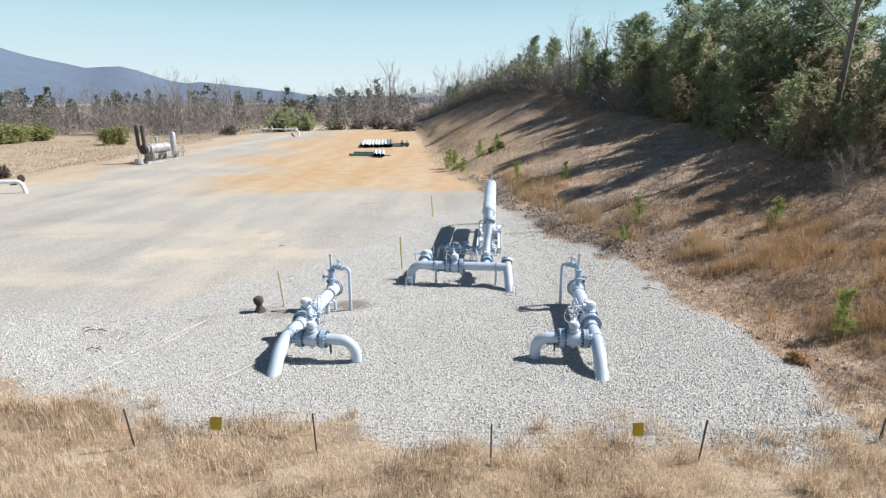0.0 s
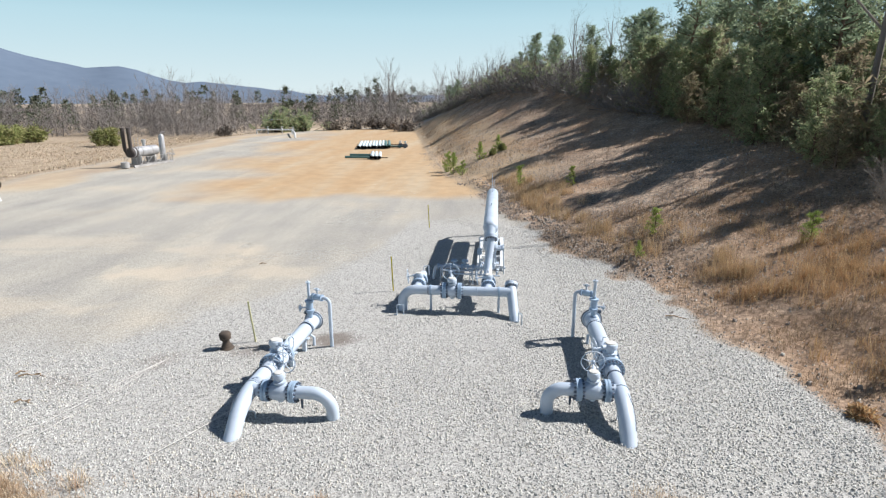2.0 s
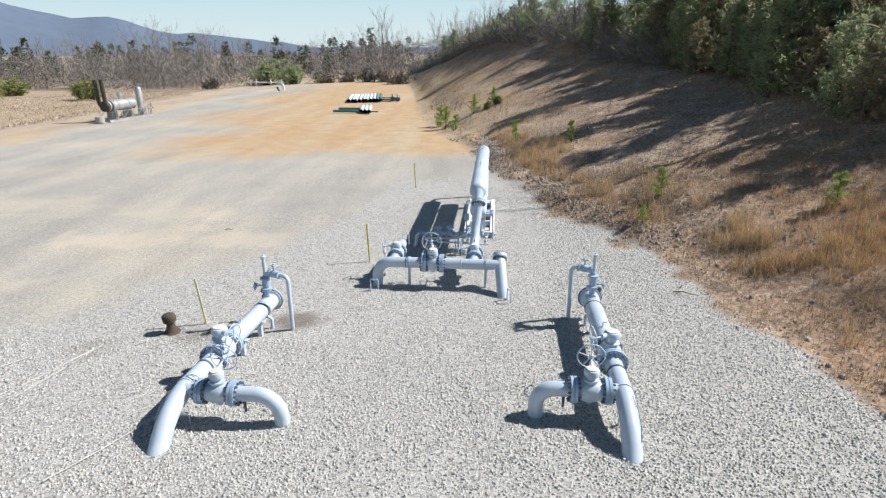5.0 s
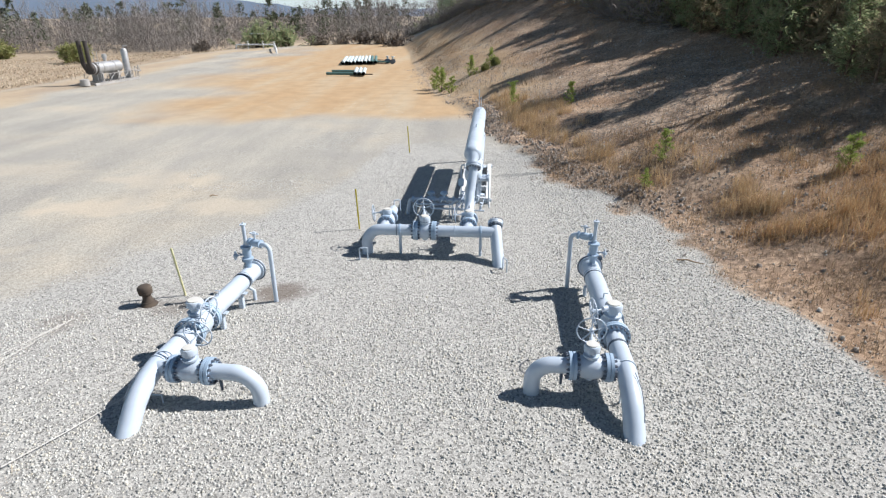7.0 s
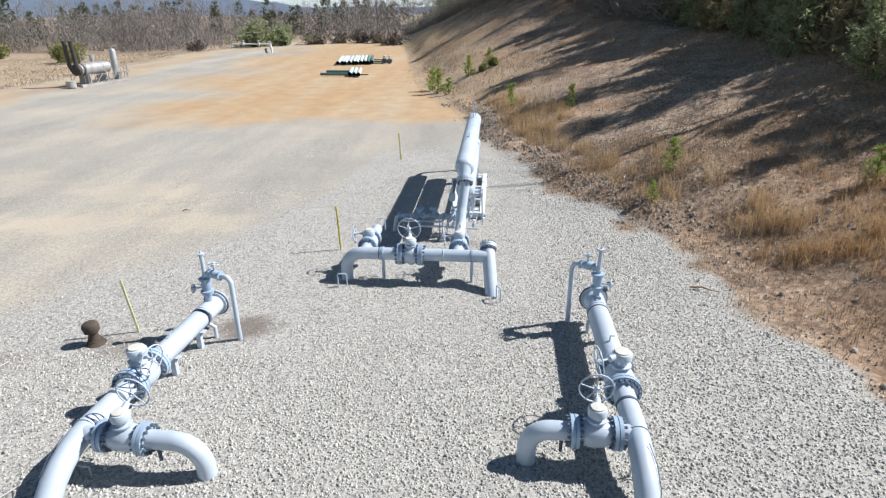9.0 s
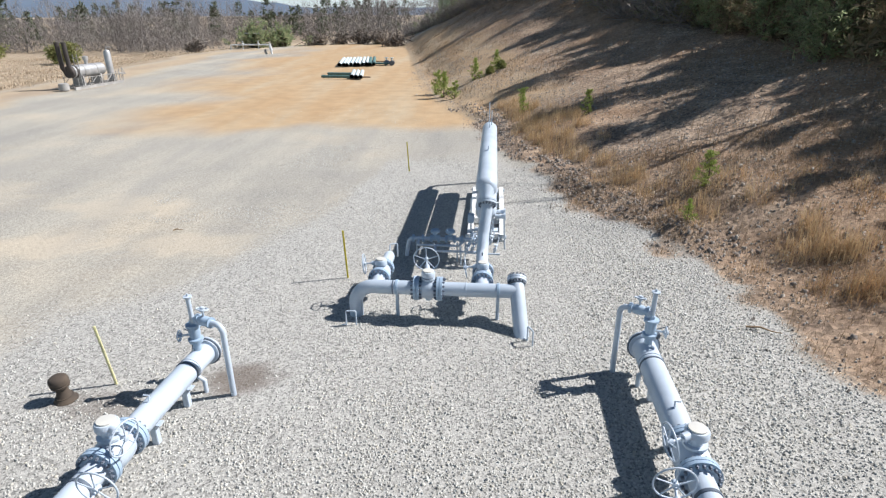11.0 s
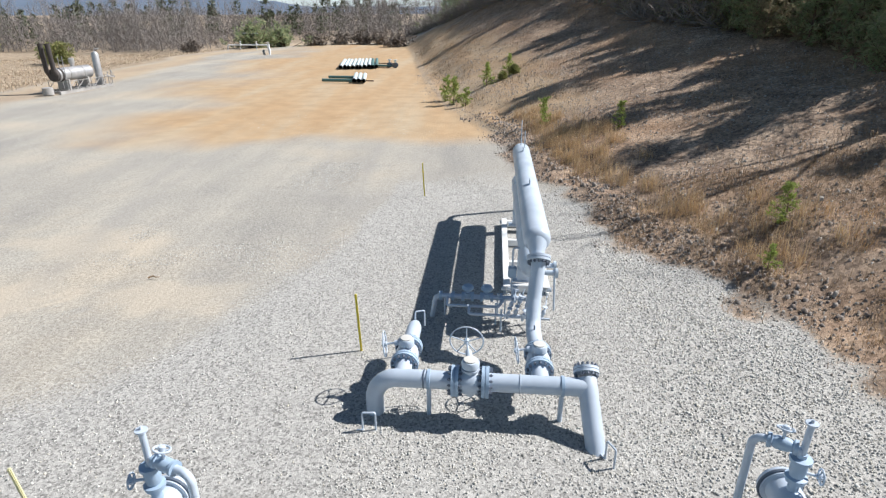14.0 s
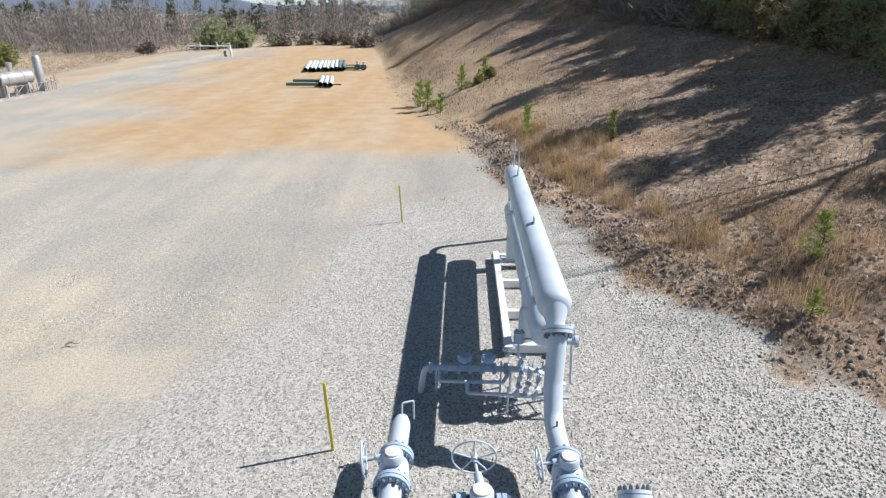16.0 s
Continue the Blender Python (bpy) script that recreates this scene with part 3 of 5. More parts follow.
# ---- the two pig launchers ----
def pig_launcher(m, s, label, valve_x, elbow_x, vent, end, ly, r=0.165, rb=0.195, rr=0.135):
    """A pipeline launcher: riser, main valve, barrel with closure, side valve and vent. s mirrors it."""
    top = thing("pig_launcher", m, label, "pipeline launcher", "pig launchers")
    A = 0.51
    X = lambda x: s * x
    riser = part("riser_pipe", tube([(0, -1.85, -1.0), (0, -0.52, A), (0, 0.9, A)], r, n=28, bend=1.15), M_PAINT, top)
    part("drip_streak", tube([(X(0.13), -0.90, 0.20), (X(0.145), -0.75, 0.34), (X(0.13), -0.55, 0.50), (X(0.07), -0.33, 0.635)], 0.006, n=6), M_BAND, riser)
    band(top, (0, 0.55, A), (0, 1, 0), r, 0.05)
    band(top, (0, -0.05, A), (0, 1, 0), r, 0.02, M_PAINT)
    # main line valve
    gate_valve(top, (0, 1.18, A), (0, 1, 0), r, 0.56, 0.46, (X(-0.36), 0.98, 0.92), (s, 0.15, 0.12), 0.22, 18)
    # barrel
    L = end
    part("barrel", turned([(0, r), (0.10, r), (0.26, rb), (L - 1.46, rb), (L - 1.455, rb + 0.01), (L - 1.40, rb + 0.01)], (0, 1.42, A), (0, 1, 0), n=32), M_PAINT, top)
    band(top, (0, L - 0.62, A), (0, 1, 0), rb, 0.035)
    band(top, (0, L - 0.52, A), (0, 1, 0), rb, 0.02, M_PAINT)
    part("pull_handle", tube([(X(-0.02), 1.95, A + 0.19), (X(-0.02), 1.97, A + 0.26), (X(0.05), 1.95, A + 0.27)], 0.012, n=8), M_PAINT, top)
    closure = part("closure_door", turned([(0, rb), (0.002, rb + 0.05), (0.055, rb + 0.055), (0.11, rb + 0.05), (0.112, rb + 0.02), (0.15, rb - 0.005), (0.175, 0.10), (0.18, 0.01)], (0, L - 0.06, A), (0, 1, 0), n=32), M_PAINT, top)
    part("clamp_ring", ring((0, L - 0.02, A), (0, 1, 0), rb + 0.055, 0.022), M_BAND, closure)
    part("clamp_lug", box((0.07, 0.1, 0.08), (X(0.20), L, A + 0.2), bevel=0.01), M_BAND, closure)
    part("latch_bar", tube([(X(0.05), L, A + 0.27), (X(0.36), L + 0.05, A + 0.34)], 0.010, n=8), M_BAND, closure)
    # saddle supports under the barrel
    for y in (L - 0.75, 1.95):
        sup = part("pipe_support", box((0.09, 0.09, A - 0.16), (0, y, (A - 0.16) / 2 - 0.02), bevel=0.006), M_PAINT, top)
        part("saddle", box((0.26, 0.12, 0.02), (0, y, A - 0.185)), M_PAINT, sup)
    part("drain_valve", tube([(X(-0.02), L - 0.4, A - 0.15), (X(-0.02), L - 0.4, 0.28), (X(-0.12), L - 0.4, 0.22), (X(-0.12), L - 0.4, -0.1)], 0.035, n=12), M_PAINT, top)
    # kicker riser with its valve, vent pipe and stack
    y0 = L - 0.24
    k = part("kicker_riser", turned([(0, 0.06), (0.28, 0.06), (0.281, 0.10), (0.32, 0.10), (0.321, 0.115), (0.35, 0.115), (0.36, 0.075), (0.48, 0.09), (0.55, 0.075), (0.56, 0.115), (0.60, 0.115), (0.61, 0.05), (0.66, 0.05)], (0, y0, A + 0.02), (0, 0, 1), n=20), M_VALVE_BLUE, top)
    handwheel(top, (X(0.23), y0 - 0.05, A + 0.42), (s, -0.2, 0), 0.085, (0, y0, A + 0.44))
    vx, vy = vent
    part("vent_pipe", tube([(0, y0, A + 0.5), (0, y0, 1.23), (X(vx) * 0.4, y0 + (vy - y0) * 0.4, 1.24), (X(vx), vy, 1.24), (X(vx), vy + 0.02, -0.2)], 0.045, n=14, bend=0.12), M_PAINT, top)
    d = Vector((X(vx), vy - y0, 0)).normalized()
    c = Vector((X(vx) * 0.42, y0 + (vy - y0) * 0.42, 1.24))
    part("vent_valve", turned([(-0.15, 0.05), (-0.149, 0.085), (-0.11, 0.085), (-0.10, 0.06), (-0.05, 0.078), (0.05, 0.078), (0.10, 0.06), (0.11, 0.085), (0.149, 0.085), (0.15, 0.05)], c, d, n=18), M_VALVE_BLUE, top)
    handwheel(top, c + Vector((0, 0, 0.20)), (0.15, 0.3, 1), 0.085, c)
    part("relief_pipe", tube([(0, y0, 1.10), (X(0.004), y0, 1.42), (X(0.008), y0, 1.58)], 0.036, n=12), M_PAINT, top)
    part("stack_cap", turned([(0, 0.037), (0.01, 0.065), (0.03, 0.065), (0.035, 0.02), (0.07, 0.012)], (X(0.008), y0, 1.57), (0, 0, 1), n=14), M_PAINT, top)
    # side line: tee, valve and elbow into the ground
    part("side_pipe", tube([(0, ly, A), (X(valve_x + 0.25), ly, A)], rr, n=24), M_PAINT, top)
    gate_valve(top, (X(valve_x), ly, A), (-s, 0, 0), rr, 0.54, 0.38, (X(valve_x + 0.03), ly + 0.34, A + 0.43), (0, 1, 0.1), 0.225, 14)
    part("elbow_pipe", tube([(X(valve_x - 0.25), ly, A), (X(elbow_x), ly, A), (X(elbow_x), ly, -0.5)], rr, n=24, bend=0.40), M_PAINT, top)
    part("drain_cock", tube([(X(valve_x - 0.42), ly, A - 0.11), (X(valve_x - 0.42), ly, A - 0.33)], [0.03, 0.02], n=10), M_BAND, top)
    part("bleed_pipe", tube([(X(valve_x + 0.45), ly - 0.2, 0.02), (X(valve_x + 0.45), ly - 0.2, 0.16), (X(valve_x + 0.6), ly - 0.2, 0.16)], 0.012, n=8), M_PAINT, top)
    return top


pig_launcher(pose(2.22, 12.52, 0, 0, 0, -2), 1, "pale blue-grey launcher barrel with side valve on gravel", -0.52, -1.38, (-0.44, 3.75), 3.78, -0.03, 0.15, 0.185, 0.126)
pig_launcher(pose(-4.88, 12.30, 0, 0, 0, -3.5), -1, "pale blue-grey launcher barrel beside a rusty vent", -0.61, -1.63, (-0.58, 3.08), 3.52, -0.14, 0.15, 0.168, 0.122)


# ---- the crossover manifold between them ----
def crossover():
    top = thing("crossover_manifold", pose(-1.1, 18.0, 0, 0, 0, -2), "pale blue-grey crossover pipe with three bolted valves", "pipe manifold")
    A, r = 0.62, 0.135
    part("header_pipe", tube([(-1.6, 0, -0.5), (-1.6, 0, A), (1.5, 0, A)], r, n=28, bend=0.36), M_PAINT, top)
    gate_valve(top, (-0.17, 0, A), (1, 0, 0), r, 0.44, 0.36, (-0.25, 0.40, A + 0.44), (0, 1, 0.1), 0.25, 14)
    band(top, (-0.85, 0, A), (1, 0, 0), r, 0.02)
    band(top, (0.55, 0, A), (1, 0, 0), r, 0.02, M_PAINT)
    for x in (-0.78, 1.16):
        sup = part("pipe_support", tube([(x, 0, -0.1), (x, 0, A - r + 0.01)], 0.035, n=12), M_PAINT, top)
        part("clamp", turned([(-0.025, r), (-0.022, r + 0.016), (0.022, r + 0.016), (0.025, r)], (x, 0, A), (1, 0, 0), n=28), M_VALVE_BLUE, sup)
    # sloping leg with a blind flange on its upper end
    part("sloping_leg", tube([(1.66, -0.96, -0.62), (1.60, -0.50, 0.05), (1.52, 0.0, A), (1.51, 0.10, A + 0.08)], 0.14, n=26, bend=0.6), M_PAINT, top)
    flange(top, (1.51, 0.19, A + 0.15), (0, 0.78, 0.62), 0.185, 0.045, 14, M_PAINT, 0, blind=True)
    # dead-end branch
    bx = -1.19
    part("branch_pipe", tube([(bx, 0, A), (bx, 0.30, A + 0.02)], 0.13, n=24), M_PAINT, top)
    gate_valve(top, (bx, 0.58, A + 0.02), (0, 1, 0), 0.125, 0.46, 0.30, (bx - 0.34, 0.56, A + 0.22), (1, 0.1, 0.1), 0.20, 14)
    part("end_cap", turned([(0, 0.15), (0.1, 0.15), (0.2, 0.125), (0.58, 0.125), (0.66, 0.118), (0.76, 0.085), (0.80, 0.03)], (bx, 0.80, A + 0.02), (0, 1, 0), n=24), M_PAINT, top)
    part("sample_pipe", tube([(bx, 1.55, A + 0.10), (bx, 1.6, A + 0.24), (bx + 0.15, 1.66, A + 0.24), (bx + 0.15, 1.66, A - 0.06)], 0.014, n=8, bend=0.03), M_PAINT, top)
    # branch to the separator
    cx = 0.85
    part("branch_pipe", tube([(cx, 0, A), (cx, 0.30, A + 0.02)], 0.13, n=24), M_PAINT, top)
    gate_valve(top, (cx, 0.58, A + 0.02), (0, 1, 0), 0.125, 0.46, 0.30, (cx - 0.34, 0.56, A + 0.22), (1, 0.1, 0.1), 0.20, 14)
    part("inlet_pipe", tube([(cx, 0.80, A + 0.02), (cx - 0.04, 1.50, A + 0.05), (cx - 0.03, 1.80, A + 0.46), (cx + 0.01, 1.97, 1.42), (cx + 0.035, 2.10, 1.66)], 0.125, n=24, bend=0.4), M_PAINT, top)
    flange(top, (cx + 0.035, 2.13, 1.70), (0.02, 0.6, 0.75), 0.205, 0.05, 14, M_PAINT, -1)
    part("gauge_stub", tube([(cx - 0.03, 1.3, A + 0.13), (cx - 0.03, 1.3, A + 0.24)], 0.014, n=8), M_BAND, top)
    return top


crossover()


def pipe_guard(x, y, turn, w=0.19, h=0.30):
    """A small bent-pipe frame."""
    top = thing("pipe_guard", pose(x, y, ground_at(x, y), 0, 0, turn), "small bent pale pipe frame standing in gravel", "pipe guard", "pipe guards")
    part("hoop", tube([(-w / 2, 0, -0.1), (-w / 2, 0, h), (w / 2, 0, h), (w / 2, 0, -0.1)], 0.015, n=8, bend=0.03), M_PAINT, top)
    part("foot_bar", tube([(-w / 2, -0.02, 0.02), (-w / 2 - 0.08, -0.02, 0.02)], 0.012, n=8), M_PAINT, top)


pipe_guard(-2.72, 17.62, 4)
pipe_guard(0.62, 17.12, -65)


# ---- filter separator on its skid ----
def separator():
    top = thing("filter_separator", pose(-0.17, 20.08, 0, 0, 0, -1.6), "long pale double-barrel filter separator on a steel skid", "separator vessel")
    up = part("upper_vessel", turned([(0.0, 0.02), (0.01, 0.12), (0.04, 0.18), (0.09, 0.22), (0.16, 0.238), (6.95, 0.238), (7.06, 0.22), (7.14, 0.18), (7.19, 0.11), (7.21, 0.02)], (0, 0.12, 1.96), (0, 1, 0), n=40), M_PAINT, top)
    part("inlet_nozzle", turned([(0, 0.125), (0.10, 0.13), (0.26, 0.185), (0.40, 0.2)], (0.0, 0.03, 1.72), (0, 0.72, 0.69), n=28), M_PAINT, up)
    low = part("lower_vessel", turned([(0.0, 0.02), (0.02, 0.12), (0.07, 0.19), (0.14, 0.23), (0.24, 0.245), (5.9, 0.245), (6.0, 0.23), (6.08, 0.19), (6.13, 0.12), (6.15, 0.02)], (0, 0.55, 1.25), (0, 1, 0), n=36), M_PAINT, top)
    for y in (1.4, 5.7):
        part("link_nozzle", tube([(0, y, 1.3), (0, y, 1.85)], 0.09, n=18), M_PAINT, low)
        part("weld_band", turned([(0, 0.10), (0.002, 0.15), (0.05, 0.15), (0.052, 0.10)], (0, y, 1.545), (0, 0, 1), n=20), M_PAINT, low)
    for y in (2.35, 5.9):
        sad = part("saddle", box((0.40, 0.16, 0.86), (0, y, 0.61), bevel=0.01), M_PAINT, top)
        part("base_plate", box((0.62, 0.24, 0.02), (0, y, 0.205)), M_PAINT, sad)
        part("wear_plate", turned([(-0.12, 0.247), (-0.118, 0.256), (0.118, 0.256), (0.12, 0.247)], (0, y, 1.25), (0, 1, 0), n=36), M_PAINT, sad)
    for x in (-0.42, 0.42):
        rail = bmesh.new()
        box((0.14, 4.4, 0.02), (x, 4.2, 0.19), rail)
        box((0.14, 4.4, 0.02), (x, 4.2, 0.01), rail)
        box((0.02, 4.4, 0.18), (x, 4.2, 0.10), rail)
        part("skid_rail", rail, M_WHITE, top, smooth=False)
        for y in (2.08, 6.33):
            part("end_lug", tube([(x - 0.11, y, 0.11), (x + 0.11, y, 0.11)], 0.05, n=14), M_PAINT, top)
    for y in (2.15, 3.4, 4.8, 6.25):
        part("skid_cross_beam", box((0.80, 0.12, 0.17), (0, y, 0.10), bevel=0.005), M_WHITE, top, smooth=False)
    # lifting lugs and lightning rods
    for y in (2.9, 6.1):
        lug = box((0.02, 0.14, 0.12), (0, y, 2.26), bevel=0.006)
        part("lifting_lug", lug, M_PAINT, up)
    for x, y, h in ((-0.02, 6.9, 0.62), (0.06, 6.55, 0.40)):
        part("vent_rod", tube([(x, y, 2.15), (x, y, 2.24 + h)], 0.013, n=8), M_PAINT, up)
    # outlet at the far end, gauge lines on the side
    part("outlet_pipe", tube([(0, 7.2, 1.96), (0, 7.7, 1.96), (0.05, 7.8, -0.4)], 0.07, n=18, bend=0.25), M_PAINT, top)
    part("gauge_bridle", tube([(-0.24, 1.1, 1.45), (-0.36, 1.1, 1.45), (-0.36, 1.1, 0.55), (-0.22, 1.1, 0.55)], 0.02, n=10, bend=0.05), M_PAINT, top)
    part("level_controller", box((0.16, 0.14, 0.22), (-0.36, 1.1, 0.95), bevel=0.02), M_VALVE_BLUE, top)
    part("thief_pipe", tube([(0.25, 0.9, 1.17), (0.42, 0.9, 1.17), (0.46, 0.9, 0.25)], 0.02, n=10, bend=0.05), M_PAINT, top)
    for y in (0.62, 0.95):
        part("side_nozzle", turned([(0, 0.05), (0.2, 0.05), (0.201, 0.09), (0.25, 0.09), (0.251, 0.02)], (0.2, y, 1.17), (1, 0, 0), n=16), M_PAINT, top)
    # liquid dump lines in front, running out to the side
    z = 0.46
    line = part("dump_line", tube([(0.1, 0.85, 0.95), (0.1, 0.92, z), (-1.84, 0.94, z), (-1.94, 0.92, -0.2)], 0.05, n=14, bend=0.12), M_PAINT, top)
    for x in (-1.74, -1.50, -1.30, -1.12, -0.94, -0.74, -0.56, -0.30):
        part("line_flange", turned([(-0.03, 0.05), (-0.029, 0.092), (0.029, 0.092), (0.03, 0.05)], (x, 0.94, z), (1, 0, 0), n=16), M_VALVE_BLUE, line)
    for x in (-1.21, -0.84):
        part("dump_valve", turned([(0, 0.08), (0.09, 0.08), (0.10, 0.045), (0.16, 0.045), (0.165, 0.11), (0.20, 0.12), (0.24, 0.09), (0.25, 0.03)], (x, 0.94, z), (0, 0, 1), n=18), M_VALVE_BLUE, line)
    part("bypass_line", tube([(-1.6, 0.94, z), (-1.6, 0.66, z - 0.06), (-0.62, 0.66, z - 0.06), (-0.5, 0.9, z - 0.02)], 0.028, n=10, bend=0.05), M_PAINT, top)
    part("bypass_line", tube([(-1.17, 0.66, z - 0.06), (-1.17, 0.44, z - 0.11), (-0.5, 0.42, z - 0.11), (0.0, 0.42, z - 0.11), (0.1, 0.7, 0.62)], 0.028, n=10, bend=0.05), M_PAINT, top)
    for x, y in ((-0.66, 0.66), (-0.56, 0.42), (-0.48, 0.94), (-1.66, 0.94), (-0.62, 1.08)):
        part("line_stand", tube([(x, y, -0.08), (x, y, z + 0.02)], 0.018, n=8), M_PAINT, top)
    for x, y, h in ((-0.44, 0.42, 0.42), (-0.3, 0.44, 0.46), (-0.16, 0.40, 0.40), (-0.02, 0.46, 0.45), (-0.38, 0.66, 0.5), (-0.22, 0.70, 0.55), (-0.08, 0.68, 0.5), (0.12, 0.66, 0.58), (-0.34, 0.94, 0.62), (0.22, 0.52, 0.42)):
        part("needle_valve", turned([(-0.05, 0.026), (0, 0.03), (0.05, 0.045), (0.1, 0.03), (0.11, 0.012), (0.17, 0.012), (0.171, 0.05), (0.185, 0.05)], (x, y, h - 0.08), (0.2, -0.1, 1), n=10), M_PAINT, top)
        part("gauge_tubing", tube([(x, y, h - 0.1), (x + 0.05, y + 0.12, h - 0.02), (x + 0.1, 0.92, h + 0.12)], 0.012, n=6), M_PAINT, top)
    part("drip_tray_pipe", tube([(0.34, 0.40, 0.32), (-0.46, 0.40, 0.34)], 0.024, n=10), M_PAINT, top)


separator()


# ---- markers, vent, cables, fence ----
def marker(x, y, lean_x, lean_y, h, mat, label):
    top = thing("marker_post", pose(x, y, ground_at(x, y), lean_y, lean_x, 8), label, "marker post", "marker posts")
    part("stake", box((0.040, 0.036, h + 0.3), (0, 0, (h - 0.3) / 2), bevel=0.008), mat, top)
    part("cap", box((0.044, 0.040, 0.04), (0, 0, h + 0.012), bevel=0.01), mat, top)


marker(-6.11, 15.53, -5, 2, 1.06, M_CREAM, "slim faded yellow stake leaning over gravel")
marker(-3.23, 19.72, -2, 0, 1.10, M_YELLOW, "slim bright yellow stake standing by the crossover")
marker(-2.90, 29.2, -3, 1, 1.08, M_YELLOW, "slim yellow stake at the gravel's far edge")


def mushroom_vent():
    top = thing("vent_stub", pose(-6.66, 15.1, 0, 3, -3, 0) @ Matrix.Scale(0.86, 4), "rusty brown capped vent stub in gravel", "vent")
    body = part("neck", turned([(-0.2, 0.20), (0.02, 0.20), (0.05, 0.17), (0.12, 0.13), (0.20, 0.10), (0.32, 0.10)], (0, 0, 0), (0, 0, 1), n=24), M_RUST, top)
    part("cap", turned([(0.30, 0.11), (0.305, 0.15), (0.345, 0.16), (0.35, 0.145), (0.365, 0.145), (0.37, 0.16), (0.43, 0.165), (0.48, 0.155), (0.51, 0.12), (0.52, 0.02)], (0, 0, 0), (0, 0, 1), n=24), M_RUST, top)
    part("ridge", ring((0, 0, 0.10), (0, 0, 1), 0.14, 0.010), M_RUST, body)


mushroom_vent()


def cable(points, label, r=0.009):
    pts = [(x, y, ground_at(x, y) + 0.045) for x, y in points]
    top = thing("ground_cable", pose(0, 0, 0), label, "cable", "cables on the gravel")
    part("strand", tube(pts, r, n=6, bend=1.0), M_PALE, top)


cable([(-9.2, 9.9), (-8.7, 11.3), (-8.2, 13.0), (-7.75, 14.4)], "pale thin cable lying across gravel", 0.005)
cable([(-8.9, 9.8), (-8.45, 11.2), (-8.1, 12.6), (-7.9, 13.5)], "pale thin cable lying across gravel", 0.005)
cable([(-6.15, 10.5), (-5.75, 11.2), (-5.35, 12.1), (-5.1, 12.6)], "pale thin cable running under the riser", 0.008)
cable([(-10.3, 12.2), (-9.4, 13.1), (-8.9, 13.9)], "pale thin cable lying across gravel", 0.006)


for k in range(5):
    a, b = 0.16 * k + 0.05 * math.sin(k * 2.3), 0.07 * math.sin(k * 1.7)
    cable([(-9.9 + a, 9.85 + 0.06 * k), (-9.2 + 0.8 * a, 11.2 + b), (-8.4 + 0.5 * a, 12.9 - b), (-7.9 + 0.25 * a, 14.0 + 0.1 * k)], "fine pale cable strand fanned out on gravel", 0.003)


def fence():
    posts = [(-9.6, 8.5, 3, 0), (-6.37, 8.44, -6, 2), (-3.19, 8.47, -2, 3), (-0.25, 8.40, 0, 1), (3.19, 8.63, 5, 0), (6.53, 9.42, 6, 0)]
    tops = []
    for x, y, lean, fwd in posts:
        z = ground_at(x, y) - (0.3 if x > 6 else 0.0)
        top = thing("fence_post", pose(x, y, z, fwd, lean, 10), "thin rusty steel fence post in dry grass", "fence post", "fence posts")
        bm = box((0.026, 0.008, 1.25), (0, 0, 0.14))
        box((0.008, 0.022, 1.25), (0, 0.015, 0.14), bm)
        part("stem", bm, M_POST, top, smooth=False)
        for h in np.arange(0.1, 0.74, 0.09):
            part("stud", box((0.02, 0.012, 0.02), (0, -0.010, float(h))), M_POST, top, smooth=False)
        tops.append(top.matrix_world.copy())
    for h, label in ((0.62, "upper rusty fence wire"), (0.36, "lower rusty fence wire")):
        pts = []
        for a, b in zip(tops, tops[1:]):
            pa, pb = a @ Vector((0, -0.02, h)), b @ Vector((0, -0.02, h))
            for i in range(6):
                p = pa.lerp(pb, i / 6)
                p.z -= 0.05 * 4 * (i / 6) * (1 - i / 6)
                pts.append(p)
        pts.append(tops[-1] @ Vector((0, -0.02, h)))
        w = thing("fence_wire", pose(0, 0, 0), label + " sagging between the posts", "wire", "fence wires")
        part("strand", tube(pts, 0.0022, n=5), M_WIRE, w)
    for x, y, z, tilt in ((-4.87, 8.44, 0.51, 5), (2.13, 8.55, 0.60, -1)):
        s = thing("warning_sign", pose(x, y, z + 0.05, -8, tilt, 6), "small yellow plate hanging on the fence wire", "sign", "warning signs")
        part("plate", box((0.185, 0.006, 0.225), (0, -0.01, -0.03), bevel=0.002), M_SIGN, s, smooth=False)
        for zz, w in ((0.045, 0.13), (0.01, 0.10), (-0.05, 0.14), (-0.085, 0.11)):
            part("line_of_print", box((w, 0.004, 0.014), (0, -0.0145, zz - 0.03)), M_SIGN, s, smooth=False)
        for xx in (-0.07, 0.07):
            part("hook", tube([(xx, 0, 0.07), (xx, 0.006, 0.11)], 0.003, n=6), M_WIRE, s)


fence()


# ---- pipes laid out on the clay ----
def loose_pipe(x, y, turn, length, r, mat, label, z=None):
    top = thing("line_pipe", pose(x, y, ground_at(x, y) + r + 0.10, 0, 0, turn), label, "pipe", "stored pipes")
    bm = tube([(0, 0, 0), (0, length, 0)], r, n=18, caps=False)
    wall = tube([(0, 0.003, 0), (0, length - 0.003, 0)], r * 0.93, n=18, caps=False)
    shell = part("shell", bm, mat, top)
    part("bore", wall, M_BORE, top)
    for y0 in (0, length):
        part("pipe_end", ring((0, y0, 0), (0, 1, 0), r * 0.965, r * 0.04, n=18, m=6), M_BORE, shell)


